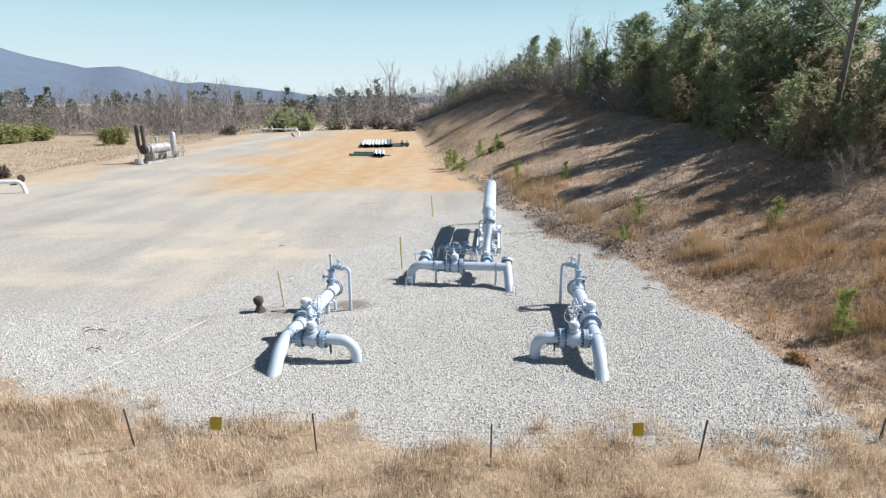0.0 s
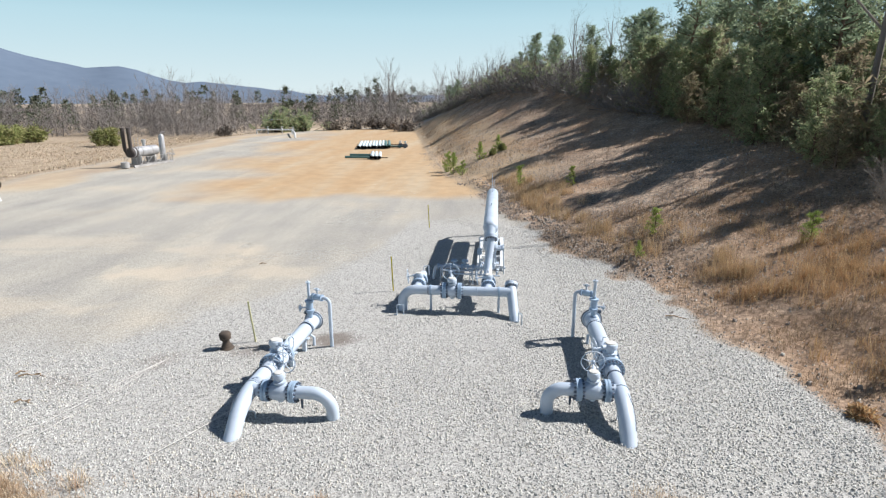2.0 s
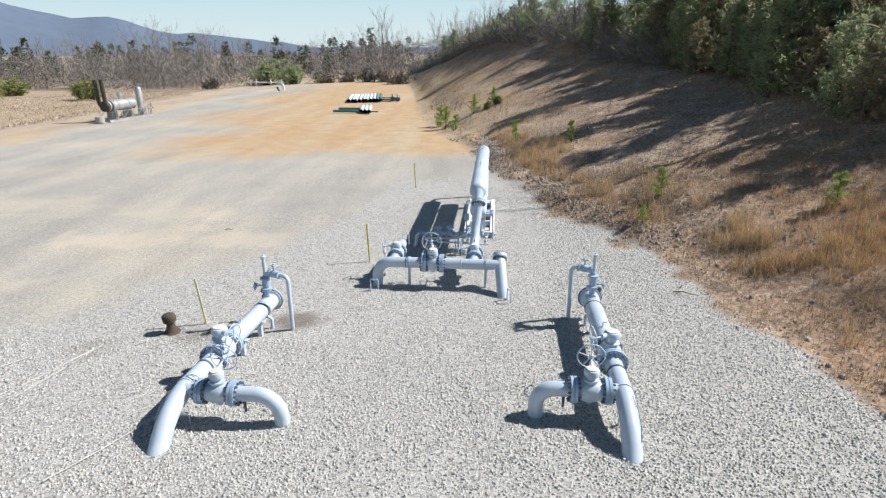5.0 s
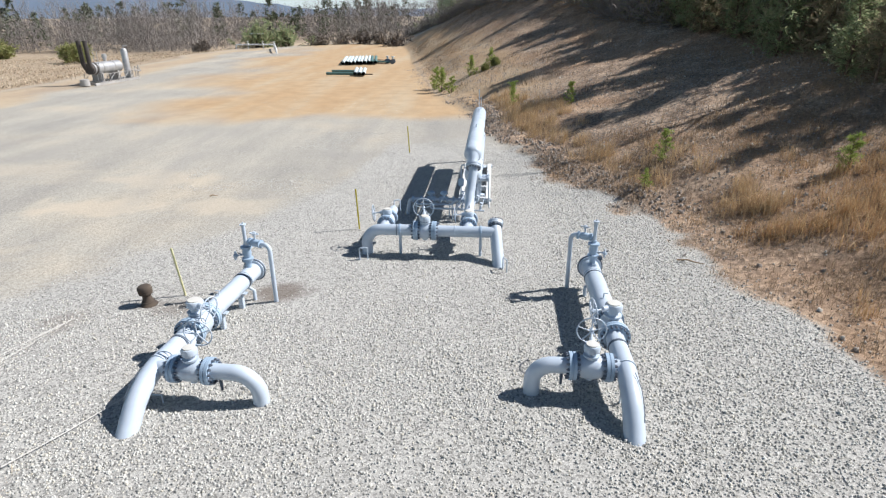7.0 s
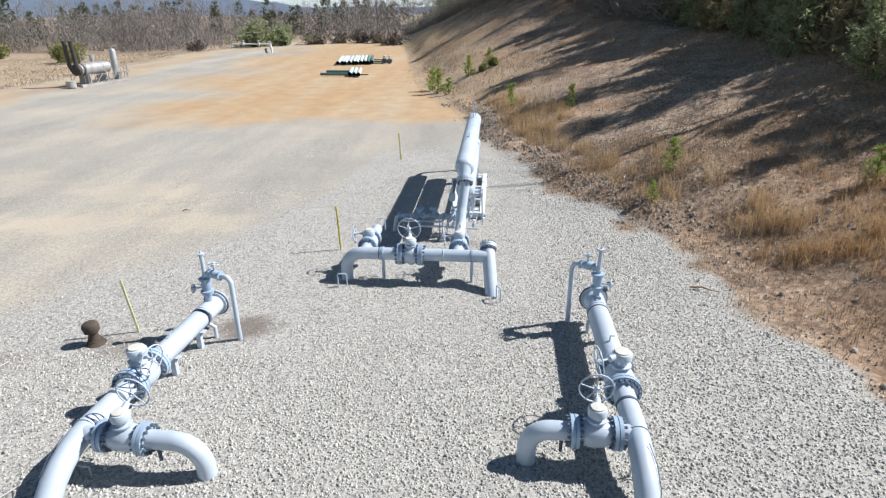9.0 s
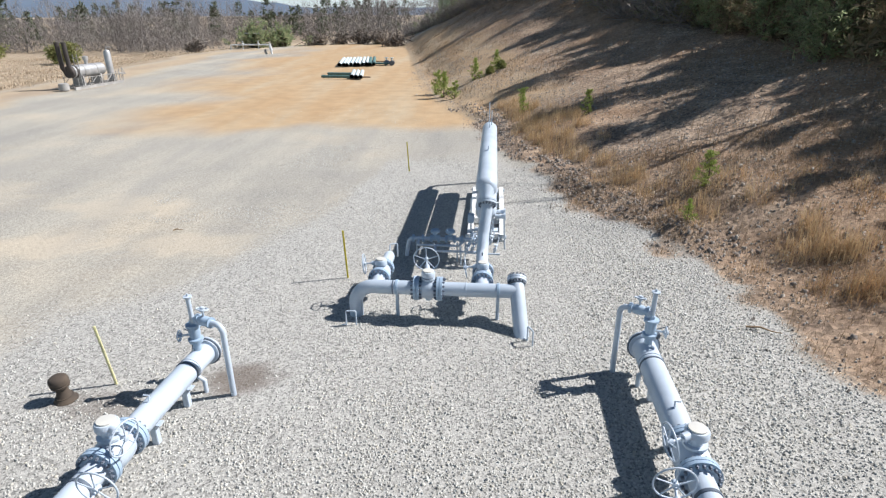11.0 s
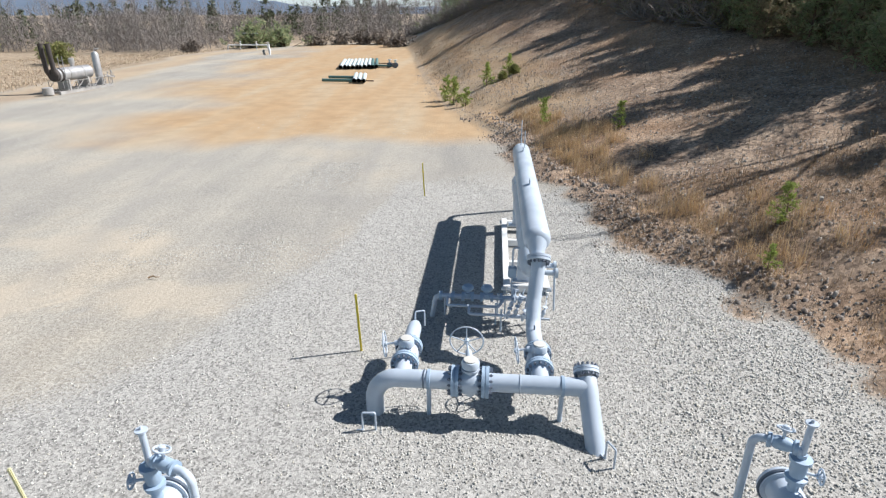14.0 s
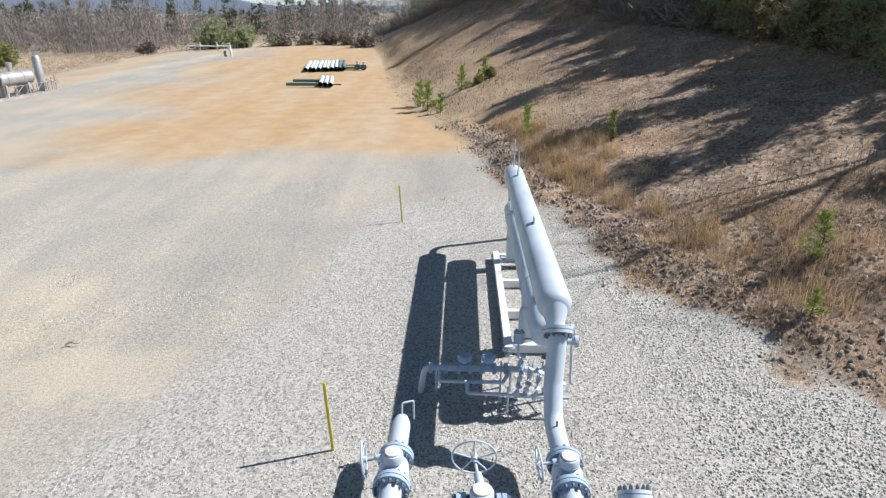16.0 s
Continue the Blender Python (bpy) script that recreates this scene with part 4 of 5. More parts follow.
for i in range(10):
    loose_pipe(-15.3 + 0.40 * i, 72.8 + 0.10 * i + 0.25 * math.sin(i * 2.1), 9, 9.0, 0.185, M_COAT if i < 8 else M_GREEN, "pale coated line pipe lying on clay in a row")
for i, (dx, dy) in enumerate(((0, 0), (0.45, -0.3), (0.9, -0.5))):
    loose_pipe(-11.5 + dx, 60.8 + dy, 9, 5.2, 0.17, M_COAT, "short pale line pipe lying on clay")
loose_pipe(-11.9, 63.6, 84, 2.5, 0.12, M_GREEN, "thin green coated pipe lying crosswise on clay")
loose_pipe(-11.7, 61.0, 86, 2.6, 0.13, M_GREEN, "thin green coated pipe lying crosswise on clay")
for x, y in ((-10.9, 75.6), (-10.2, 75.0)):
    loose_pipe(x, y, 78, 3.0, 0.10, M_GREEN, "thin green pipe with a valve at its end")
    v = thing("stored_valve", pose(x + 0.3, y, ground_at(x, y) + 0.28, 0, 0, 0), "dark gate valve standing on clay beside pipes", "valve", "stored valves")
    part("body", turned([(-0.3, 0.2), (-0.29, 0.28), (-0.2, 0.28), (-0.19, 0.16), (0, 0.24), (0.19, 0.16), (0.2, 0.28), (0.29, 0.28), (0.3, 0.2)], (0, 0, 0), (0, 1, 0), n=18), M_BAND, v)
    part("stem", turned([(0, 0.1), (0.5, 0.1), (0.51, 0.22), (0.56, 0.22)], (0, 0, 0), (0, 0, 1), n=14), M_COAT, v)
for i in range(2):
    b = thing("timber_bearer", pose(-13.0, 75.0 + 5.5 * i, ground_at(-13, 75), 0, 0, -8), "weathered timber bearer under the stored pipes", "timber", "timber bearers")
    part("beam", box((5.2, 0.12, 0.10), (-0.2, 0, 0.05), bevel=0.006), M_POST, b)
b = thing("timber_bearer", pose(-11.3, 62.5, ground_at(-11.3, 62.5), 0, 0, -8), "weathered timber bearer under the stored pipes", "timber", "timber bearers")
part("beam", box((2.4, 0.12, 0.10), (0, 0, 0.05), bevel=0.006), M_POST, b)


# ---- heater skid at the pad's edge ----
def heater_skid():
    top = thing("line_heater", pose(-32.2, 53.0, ground_at(-32.2, 53.0), 0, 0, -6), "silver indirect heater with two sooty stacks on a white skid", "gas heater")
    for x in (-0.7, 0.7):
        part("skid_rail", box((0.16, 5.6, 0.22), (x, 2.6, 0.11), bevel=0.01), M_RAIL, top)
        part("hand_rail", box((0.04, 4.5, 0.04), (x * 1.25, 2.9, 0.86), bevel=0.01), M_RAIL, top)
        for y in (0.7, 1.6, 2.5, 3.4, 4.3, 5.1):
            part("rail_post", box((0.045, 0.045, 0.66), (x * 1.25, y, 0.52), bevel=0.01), M_RAIL, top)
    for y in (0.2, 1.5, 2.7, 3.9, 5.1):
        part("skid_cross_beam", box((1.4, 0.14, 0.18), (0, y, 0.12), bevel=0.01), M_RAIL, top)
    tank = part("tank", turned([(0, 0.05), (0.03, 0.42), (0.06, 0.48), (3.4, 0.48), (3.5, 0.38), (3.56, 0.05)], (0, 0.5, 1.3), (0, 1, 0), n=32), M_SILVER, top)
    part("fire_front", turned([(-0.2, 0.25), (-0.19, 0.44), (0.4, 0.50), (0.42, 0.46)], (0, 0.5, 1.3), (0, 1, 0), n=32), M_SOOT, top)
    for y in (1.2, 3.2):
        part("saddle", box((1.0, 0.16, 0.8), (0, y, 0.55), bevel=0.01), M_RAIL, top)
    for x in (-0.34, 0.26):
        st = part("stack", tube([(x, 0.42, 1.3), (x, 0.22, 1.62), (x, 0.18, 3.45)], 0.165, n=18), M_SOOT, top)
        part("stack_cap", turned([(0, 0.165), (0.01, 0.19), (0.08, 0.19), (0.09, 0.15), (0.04, 0.12)], (x, 0.18, 3.42), (0, 0, 1), n=18), M_SOOT, st)
        part("stack_band", ring((x, 0.18, 2.6), (0, 0, 1), 0.168, 0.016, n=20, m=6), M_RUST, st)
    for x in (-0.84, 0.84):
        for y in (0.9, 1.8, 2.7, 3.6, 4.5):
            part("brace", tube([(x, y - 0.42, 0.22), (x, y + 0.42, 0.84)], 0.022, n=8), M_RAIL, top)
    for i in range(7):
        part("deck_grate", box((1.5, 0.10, 0.03), (0, 0.9 + 0.62 * i, 0.235)), M_RAIL, top, smooth=False)
    part("tank_jacket", turned([(-0.03, 0.482), (-0.028, 0.495), (0.028, 0.495), (0.03, 0.482)], (0, 1.6, 1.3), (0, 1, 0), n=32), M_RAIL, tank)
    part("tank_jacket", turned([(-0.03, 0.482), (-0.028, 0.495), (0.028, 0.495), (0.03, 0.482)], (0, 3.0, 1.3), (0, 1, 0), n=32), M_RAIL, tank)
    part("expansion_pot", turned([(0, 0.14), (0.3, 0.14), (0.301, 0.2), (0.6, 0.2), (0.65, 0.08)], (0, 2.4, 1.74), (0, 0, 1), n=18), M_SILVER, tank)
    lad = part("ladder", tube([(0.15, 0.95, 0.25), (0.15, 0.95, 2.6)], 0.025, n=8), M_SILVER, tank)
    part("stile", tube([(0.5, 0.95, 0.25), (0.5, 0.95, 2.6)], 0.025, n=8), M_SILVER, lad)
    for i in range(7):
        part("rung", tube([(0.15, 0.95, 0.5 + 0.3 * i), (0.5, 0.95, 0.5 + 0.3 * i)], 0.016, n=6), M_SILVER, lad)
    ves = part("scrubber", turned([(0.2, 0.1), (0.25, 0.27), (2.5, 0.27), (2.65, 0.2), (2.72, 0.04)], (0.2, 4.75, 0), (0, 0, 1), n=24), M_SILVER, top)
    part("nozzle", tube([(0.2, 4.75, 2.6), (0.2, 4.75, 2.9), (0.5, 4.95, 2.9)], 0.05, n=10), M_SILVER, ves)
    for i in range(4):
        part("fuel_line", tube([(0.7, 4.3 + 0.4 * i, 0.2), (0.7, 4.3 + 0.4 * i, 0.9 + 0.12 * i), (0.9, 5.6, 0.7)], 0.035, n=8), M_RAIL, top)
    part("drip_pot", turned([(0, 0.3), (0.02, 0.36), (0.5, 0.36), (0.55, 0.2)], (0.2, -0.7, 0.05), (0, 0, 1), n=20), M_RAIL, top)


heater_skid()


def far_meter_run():
    top = thing("meter_run", pose(-31.5, 98.0, ground_at(-31.5, 98), 0, 0, 10), "white elevated meter piping at the pad's far end", "pipe manifold")
    part("header", tube([(-7.5, 9, -0.2), (-7.5, 9, 0.7), (-1.2, 8.2, 0.7), (-1.2, 8.2, -0.2)], 0.11, n=12, bend=0.3), M_WHITE, top)
    part("leg_run", tube([(0.9, -4, -0.2), (0.9, -3.8, 0.7), (-0.2, 2, 0.7), (-1.2, 8.2, 0.7)], 0.11, n=12, bend=0.3), M_WHITE, top)
    for x, y in ((-5.5, 8.75), (-3, 8.4), (-0.7, 5.3), (0.3, -0.8)):
        part("support", tube([(x, y, -0.1), (x, y, 1.0)], 0.07, n=10), M_WHITE, top)
        part("valve", turned([(0, 0.2), (0.3, 0.2), (0.32, 0.07), (0.6, 0.07), (0.62, 0.2), (0.66, 0.2)], (x, y, 0.6), (0, 0, 1), n=14), M_WHITE, top)
    shed = thing("instrument_shelter", pose(-38.2, 110, ground_at(-38.2, 110), 0, 0, 12), "small white-roofed instrument shelter on posts", "shelter")
    part("roof", box((2.4, 1.8, 0.16), (0, 0, 2.3), bevel=0.02), M_WHITE, shed)
    for x in (-1.0, 1.0):
        for y in (-0.7, 0.7):
            part("post", tube([(x, y, -0.1), (x, y, 2.25)], 0.05, n=8), M_POST, shed)
    part("cabinet", box((1.2, 0.7, 1.2), (0, 0, 0.62), bevel=0.03), M_SOOT, shed)


far_meter_run()


def left_edge_pieces():
    g = thing("pipe_bend", pose(-30.2, 35.3, ground_at(-30.2, 35.3), 0, 0, 20), "pale gooseneck pipe rising from the pad", "pipe")
    part("gooseneck", tube([(-1.2, 0, -0.2), (-1.2, 0, 0.75), (0.3, 0, 0.75), (0.5, 0, -0.2)], 0.13, n=16, bend=0.4), M_WHITE, g)
    for x, y, r in ((-34.2, 40.6, 0.24), (-33.4, 39.0, 0.17)):
        t = thing("rusty_fitting", pose(x, y, ground_at(x, y) + r * 0.9, 90, 0, 40), "rusty flanged pipe fitting lying on the ground", "pipe fitting", "rusty fittings")
        part("body", turned([(-0.5, r), (-0.44, r), (-0.43, r * 0.6), (0.3, r * 0.6), (0.31, r), (0.4, r)], (0, 0, 0), (0, 0, 1), n=16), M_RUST, t)


left_edge_pieces()


# ---- stones ----
STONE_F = np.array([(3, 4, 5), (0, 1, 3), (1, 4, 3), (1, 2, 4), (2, 5, 4), (2, 0, 5), (0, 3, 5)])


def stones(name, x, y, size, mat, label, sink=0.25):
    n = len(x)
    a = rng.uniform(0, 2 * np.pi, n)[:, None] + np.array([[0, 2.09, 4.19]]) + rng.normal(0, 0.28, (n, 3))
    b = a + rng.normal(0.5, 0.35, (n, 1))
    low, top = rng.uniform(0.75, 1.1, (n, 3)), rng.uniform(0.3, 0.85, (n, 3))
    flat = rng.uniform(0.6, 1.0, (n, 1))
    turn = rng.uniform(0, 2 * np.pi, (n, 1))
    px = np.concatenate([np.cos(a) * low, np.cos(b) * top], 1)
    py = np.concatenate([np.sin(a) * low, np.sin(b) * top], 1) * flat
    pz = np.concatenate([np.full((n, 3), -0.55), rng.uniform(0.15, 0.8, (n, 3))], 1)
    v = np.stack([px * np.cos(turn) - py * np.sin(turn), px * np.sin(turn) + py * np.cos(turn), pz], 2) * (size[:, None, None] * 0.5)
    c = np.stack([x, y, height(x, y) + size * (0.35 - sink)], 1)
    v = v + c[:, None]
    f = STONE_F[None] + (np.arange(n) * 6)[:, None, None]
    ob = part(name, fast_mesh(name, v.reshape(-1, 3), f.reshape(-1, 3)), mat)
    return tagged(ob, label, "stones", kind="stuff")


def scatter(n, x0, x1, y0, y1, keep):
    x, y = rng.uniform(x0, x1, n), rng.uniform(y0, y1, n)
    ok = rng.random(n) < keep(x, y)
    return x[ok], y[ok]


def stony(x, y):
    """Share of loose stone: thick by the fence, thinner towards the packed pad."""
    near = np.interp(y, [9, 14, 18, 22, 26, 31], [1, 0.95, 0.8, 0.65, 0.4, 0.15])
    near = np.maximum(near, 0.9 * (x > 0.3) * (1 - smooth(25, 30, y)))
    bare = np.where((x < -3.2) & (y > 14.8), 0.3, 1) * np.where(np.hypot(x + 4.15, (y - 15.9) * 1.4) < 0.9, 0.1, 1)
    clump = np.where(x > 1.5, 0.8, 0.5) + np.where(x > 1.5, 0.2, 0.5) * smooth(-0.55, 0.15, lump(x, y, 1.3, 44) + 0.5 * lump(x, y, 0.5, 45))
    return gravel_amount(x, y) ** 2 * near * bare * clump


x, y = scatter(270000, -14, 8.8, 8.6, 31, stony)
grade = np.maximum(np.interp(y, [13, 17, 20, 23], [1, 0.88, 0.78, 0.72]), 1.05 * (x > 1.8))
stones("gravel", x, y, rng.uniform(0.026, 0.060, len(x)) * np.where(rng.random(len(x)) < 0.06, 1.4, 1) * grade, M_STONE, "loose pale crushed stone covering the pad", 0.25)
x, y = scatter(22000, -30, 3, 15, 45, lambda x, y: 0.55 * (lump(x, y, 3, 41) > 0.1) * (x < np.interp(y, TOE_Y, TOE_X)))
stones("scattered_gravel", x, y, rng.uniform(0.015, 0.04, len(x)), M_STONE, "thin scatter of small stones on packed soil")
x, y = scatter(46000, -10.5, 2.0, 19.5, 33.5, lambda x, y: smooth(0.05, 0.45, lump(x, y, 2.3, 43) + 0.5 * lump(x, y, 0.8, 63)) * (ragged(x, y) < -0.3))
stones("gravel_patches", x, y, rng.uniform(0.022, 0.055, len(x)), M_STONE, "patches of coarse loose stone on the packed pad", 0.35)
dtoe = lambda x, y: x - np.interp(y, TOE_Y, TOE_X)
x, y = scatter(120000, -12, 14, 9, 75, lambda x, y: smooth(-0.8, 0.2, ragged(x, y)) * (1 - 0.5 * smooth(2.5, 9, dtoe(x, y))) * (0.4 + 0.6 * (lump(x, y, 2.5, 42) > -0.1)) * np.interp(y, [12, 18, 23, 50, 75], [0.25, 0.6, 1, 0.8, 0.4]))
stones("rubble", x, y, rng.uniform(0.03, 0.10, len(x)) * np.where(rng.random(len(x)) < 0.03, 2.0, 1), M_ROCK, "brown broken rock along the foot of the bank")
x, y = scatter(9000, -3, 8, 21, 44, lambda x, y: smooth(-0.2, 0.3, ragged(x, y)) * (1 - smooth(1.1, 1.9, ragged(x, y))))
stones("spoil_clods", x, y, rng.uniform(0.06, 0.24, len(x)) * rng.uniform(0.6, 1, len(x)), M_CLOD, "dark grey-brown clods and broken rock in the spoil ridge")


# ---- grasses ----
def blades(name, x, y, h, width, mat, label, lean=0.45, clump=0.0):
    """Thin bent blades, two triangles each."""
    n = len(x)
    a = rng.uniform(0, 2 * np.pi, n)
    d = np.stack([np.cos(a), np.sin(a)], 1)
    side = np.stack([-d[:, 1], d[:, 0]], 1) * (width * 0.5)[:, None]
    l = rng.normal(0, lean, n) * h
    base = np.stack([x, y, height(x, y) - 0.02], 1)
    p0, p1 = base.copy(), base.copy()
    p0[:, :2] -= side
    p1[:, :2] += side
    mid = base.copy()
    mid[:, :2] += d * (l * 0.35)[:, None]
    mid[:, 2] += h * 0.6
    m0, m1 = mid.copy(), mid.copy()
    m0[:, :2] -= side * 0.8
    m1[:, :2] += side * 0.8
    tip = base.copy()
    tip[:, :2] += d * l[:, None]
    tip[:, 2] += h * np.clip(1.05 - np.abs(l / h) * 0.4, 0.4, 1)
    v = np.stack([p0, p1, m1, m0, tip], 1).reshape(-1, 3)
    o = (np.arange(n) * 5)[:, None]
    f = np.concatenate([o + np.array([[0, 1, 2]]), o + np.array([[0, 2, 3]]), o + np.array([[3, 2, 4]])])
    ob = part(name, fast_mesh(name, v, f), mat)
    return tagged(ob, label, "grass", kind="stuff")


front = lambda x, y: (1 - smooth(8.4, 10.0, y - np.clip(-7 - x, 0, 9) * 0.35 + 0.7 * lump(x, y, 1.3, 51) + 0.4 * lump(x, y, 0.5, 50))) * (dtoe(x, y) < 0.8)
x, y = scatter(240000, -14, 10.5, 6.6, 13, lambda x, y: front(x, y) * (0.3 + 0.7 * smooth(-0.6, 0.4, lump(x, y, 0.7, 52))))
blades("dry_grass", x, y, rng.uniform(0.05, 0.20, len(x)) * (1 + 0.6 * lump(x, y, 1.0, 53)), rng.uniform(0.003, 0.008, len(x)), M_STRAW, "matted straw-coloured winter grass by the fence", 1.3)
cx, cy = scatter(420, -13, 10, 6.6, 10.6, lambda x, y: front(x, y) * (0.25 + 0.75 * (lump(x, y, 1.5, 49) > -0.1)))
k = 70
spread = np.repeat(rng.uniform(0.06, 0.17, len(cx)), k)
tall = np.repeat(rng.uniform(0.6, 1.2, len(cx)), k)
x = np.repeat(cx, k) + rng.normal(0, 1, len(cx) * k) * spread
y = np.repeat(cy, k) + rng.normal(0, 1, len(cx) * k) * spread
blades("grass_tussocks", x, y, rng.uniform(0.15, 0.42, len(x)) * tall, rng.uniform(0.005, 0.010, len(x)), M_STRAW, "taller pale grass tussocks among the matted grass", 0.75)
x, y = scatter(60000, -14, 10.5, 6.4, 11, lambda x, y: front(x, y) * smooth(0.0, 0.5, lump(x, y, 1.1, 54)))
blades("weeds", x, y, rng.uniform(0.08, 0.30, len(x)), rng.uniform(0.005, 0.010, len(x)), M_BROWN, "brown dead weeds in the grass strip", 0.9)
# the bank
foot = lambda x, y: smooth(0.6, 1.6, ragged(x, y)) * (1 - smooth(5.5, 8.5, dtoe(x, y) + lump(x, y, 2.0, 48)))
cx, cy = scatter(3000, 3, 16, 9, 24.5, lambda x, y: foot(x, y) * (1 - 0.93 * smooth(20.0, 22.0, y + 0.6 * lump(x, y, 1.2, 64))) * (0.12 + 0.88 * smooth(-0.3, 0.2, lump(x, y, 2.2, 55))))
k = 42
spread = np.repeat(rng.uniform(0.07, 0.2, len(cx)), k)
x = np.repeat(cx, k) + rng.normal(0, 1, len(cx) * k) * spread
y = np.repeat(cy, k) + rng.normal(0, 1, len(cx) * k) * spread
tall = np.repeat(rng.uniform(0.4, 1.15, len(cx)), k)
blades("broomsedge", x, y, rng.uniform(0.2, 0.62, len(x)) * tall, rng.uniform(0.005, 0.011, len(x)), M_RUSSET, "tall russet broomsedge on the lower bank", 0.6)
x, y = scatter(120000, 2, 18, 9, 28, lambda x, y: smooth(-0.5, 0.4, ragged(x, y)) * (0.3 + 0.7 * smooth(-0.3, 0.3, lump(x, y, 1.2, 56))))
blades("bank_weeds", x, y, rng.uniform(0.05, 0.26, len(x)), rng.uniform(0.006, 0.012, len(x)), M_BROWN, "low brown dead weeds over the bank", 1.1)
cx, cy = scatter(1700, -4, 9, 20, 42, lambda x, y: smooth(1.3, 1.9, ragged(x, y)) * (1 - smooth(2.8, 3.8, ragged(x, y))) * (0.45 + 0.55 * smooth(-0.3, 0.2, lump(x, y, 2.6, 59))))
k = 55
x = np.repeat(cx, k) + rng.normal(0, 0.15, len(cx) * k)
y = np.repeat(cy, k) + rng.normal(0, 0.15, len(cx) * k)
blades("toe_grass", x, y, rng.uniform(0.2, 0.66, len(x)), rng.uniform(0.006, 0.012, len(x)), M_TAWNY, "soft tawny grass along the spoil ridge", 0.45)
x, y = scatter(80000, -16, 16, 27, 100, lambda x, y: smooth(0.3, 1.2, dtoe(x, y)) * (0.2 + 0.8 * (lump(x, y, 2.2, 57) > 0.1)))
blades("slope_stubble", x, y, rng.uniform(0.08, 0.35, len(x)), rng.uniform(0.010, 0.022, len(x)), M_BROWN, "sparse brown stubble on the stony slope", 0.7)
x, y = scatter(56000, -85, -30, 36, 125, lambda x, y: smooth(0, 3, np.interp(y, EDGE_Y, EDGE_X) - x) * (0.3 + 0.7 * (lump(x, y, 5, 58) > 0)))
blades("field_grass", x, y, rng.uniform(0.1, 0.36, len(x)), rng.uniform(0.03, 0.07, len(x)), M_FIELD, "greyish tan rough grass below the pad", 0.5)


x, y = scatter(9000, -95, -33, 36, 118, lambda x, y: smooth(1, 5, np.interp(y, EDGE_Y, EDGE_X) - x) * (lump(x, y, 7, 60) > 0.0))
blades("field_weeds", x, y, rng.uniform(0.12, 0.42, len(x)), rng.uniform(0.03, 0.06, len(x)), M_BROWN, "brown dead weeds in the low field", 0.5)


# ---- trees and bushes ----
def spray(points, size, per, droop=0.0, thin=0.18, rise=0.0):
    """Needle or leaf clumps: per narrow triangles fanned at each point."""
    p = np.repeat(points, per, 0)
    n = len(p)
    d = rng.normal(size=(n, 3))
    d[:, 2] = d[:, 2] * 0.7 + rise - droop
    d /= np.linalg.norm(d, axis=1)[:, None]
    s = np.cross(d, rng.normal(size=(n, 3)))
    s /= np.linalg.norm(s, axis=1)[:, None] + 1e-9
    L = size * rng.uniform(0.5, 1.1, n)[:, None]
    a = p + d * L * 0.05
    b = p + d * L * 0.55 + s * L * thin
    c = p + d * L
    e = p + d * L * 0.55 - s * L * thin
    v = np.stack([a, b, c, e], 1).reshape(-1, 3)
    f = (np.arange(n) * 4)[:, None] + np.arange(4)[None]
    return v, f


def limb_mesh(segments, sides=4):
    """Tapered limbs from a list of (p0, p1, r0, r1)."""
    seg = np.array([(*a, *b, r0, r1) for a, b, r0, r1 in segments], float)
    p0, p1, r0, r1 = seg[:, :3], seg[:, 3:6], seg[:, 6], seg[:, 7]
    d = p1 - p0
    d /= np.linalg.norm(d, axis=1)[:, None] + 1e-9
    ref = np.where(np.abs(d[:, 2:3]) < 0.9, np.array([[0, 0, 1.0]]), np.array([[1.0, 0, 0]]))
    u = np.cross(d, ref)
    u /= np.linalg.norm(u, axis=1)[:, None] + 1e-9
    w = np.cross(d, u)
    rows = []
    for p, r in ((p0, r0), (p1, r1)):
        for k in range(sides):
            a = 2 * math.pi * k / sides
            rows.append(p + (u * math.cos(a) + w * math.sin(a)) * r[:, None])
    v = np.stack(rows, 1).reshape(-1, 3)
    o = (np.arange(len(seg)) * 2 * sides)[:, None]
    f = np.concatenate([o + np.array([[k, (k + 1) % sides, sides + (k + 1) % sides, sides + k]]) for k in range(sides)])
    return v, f


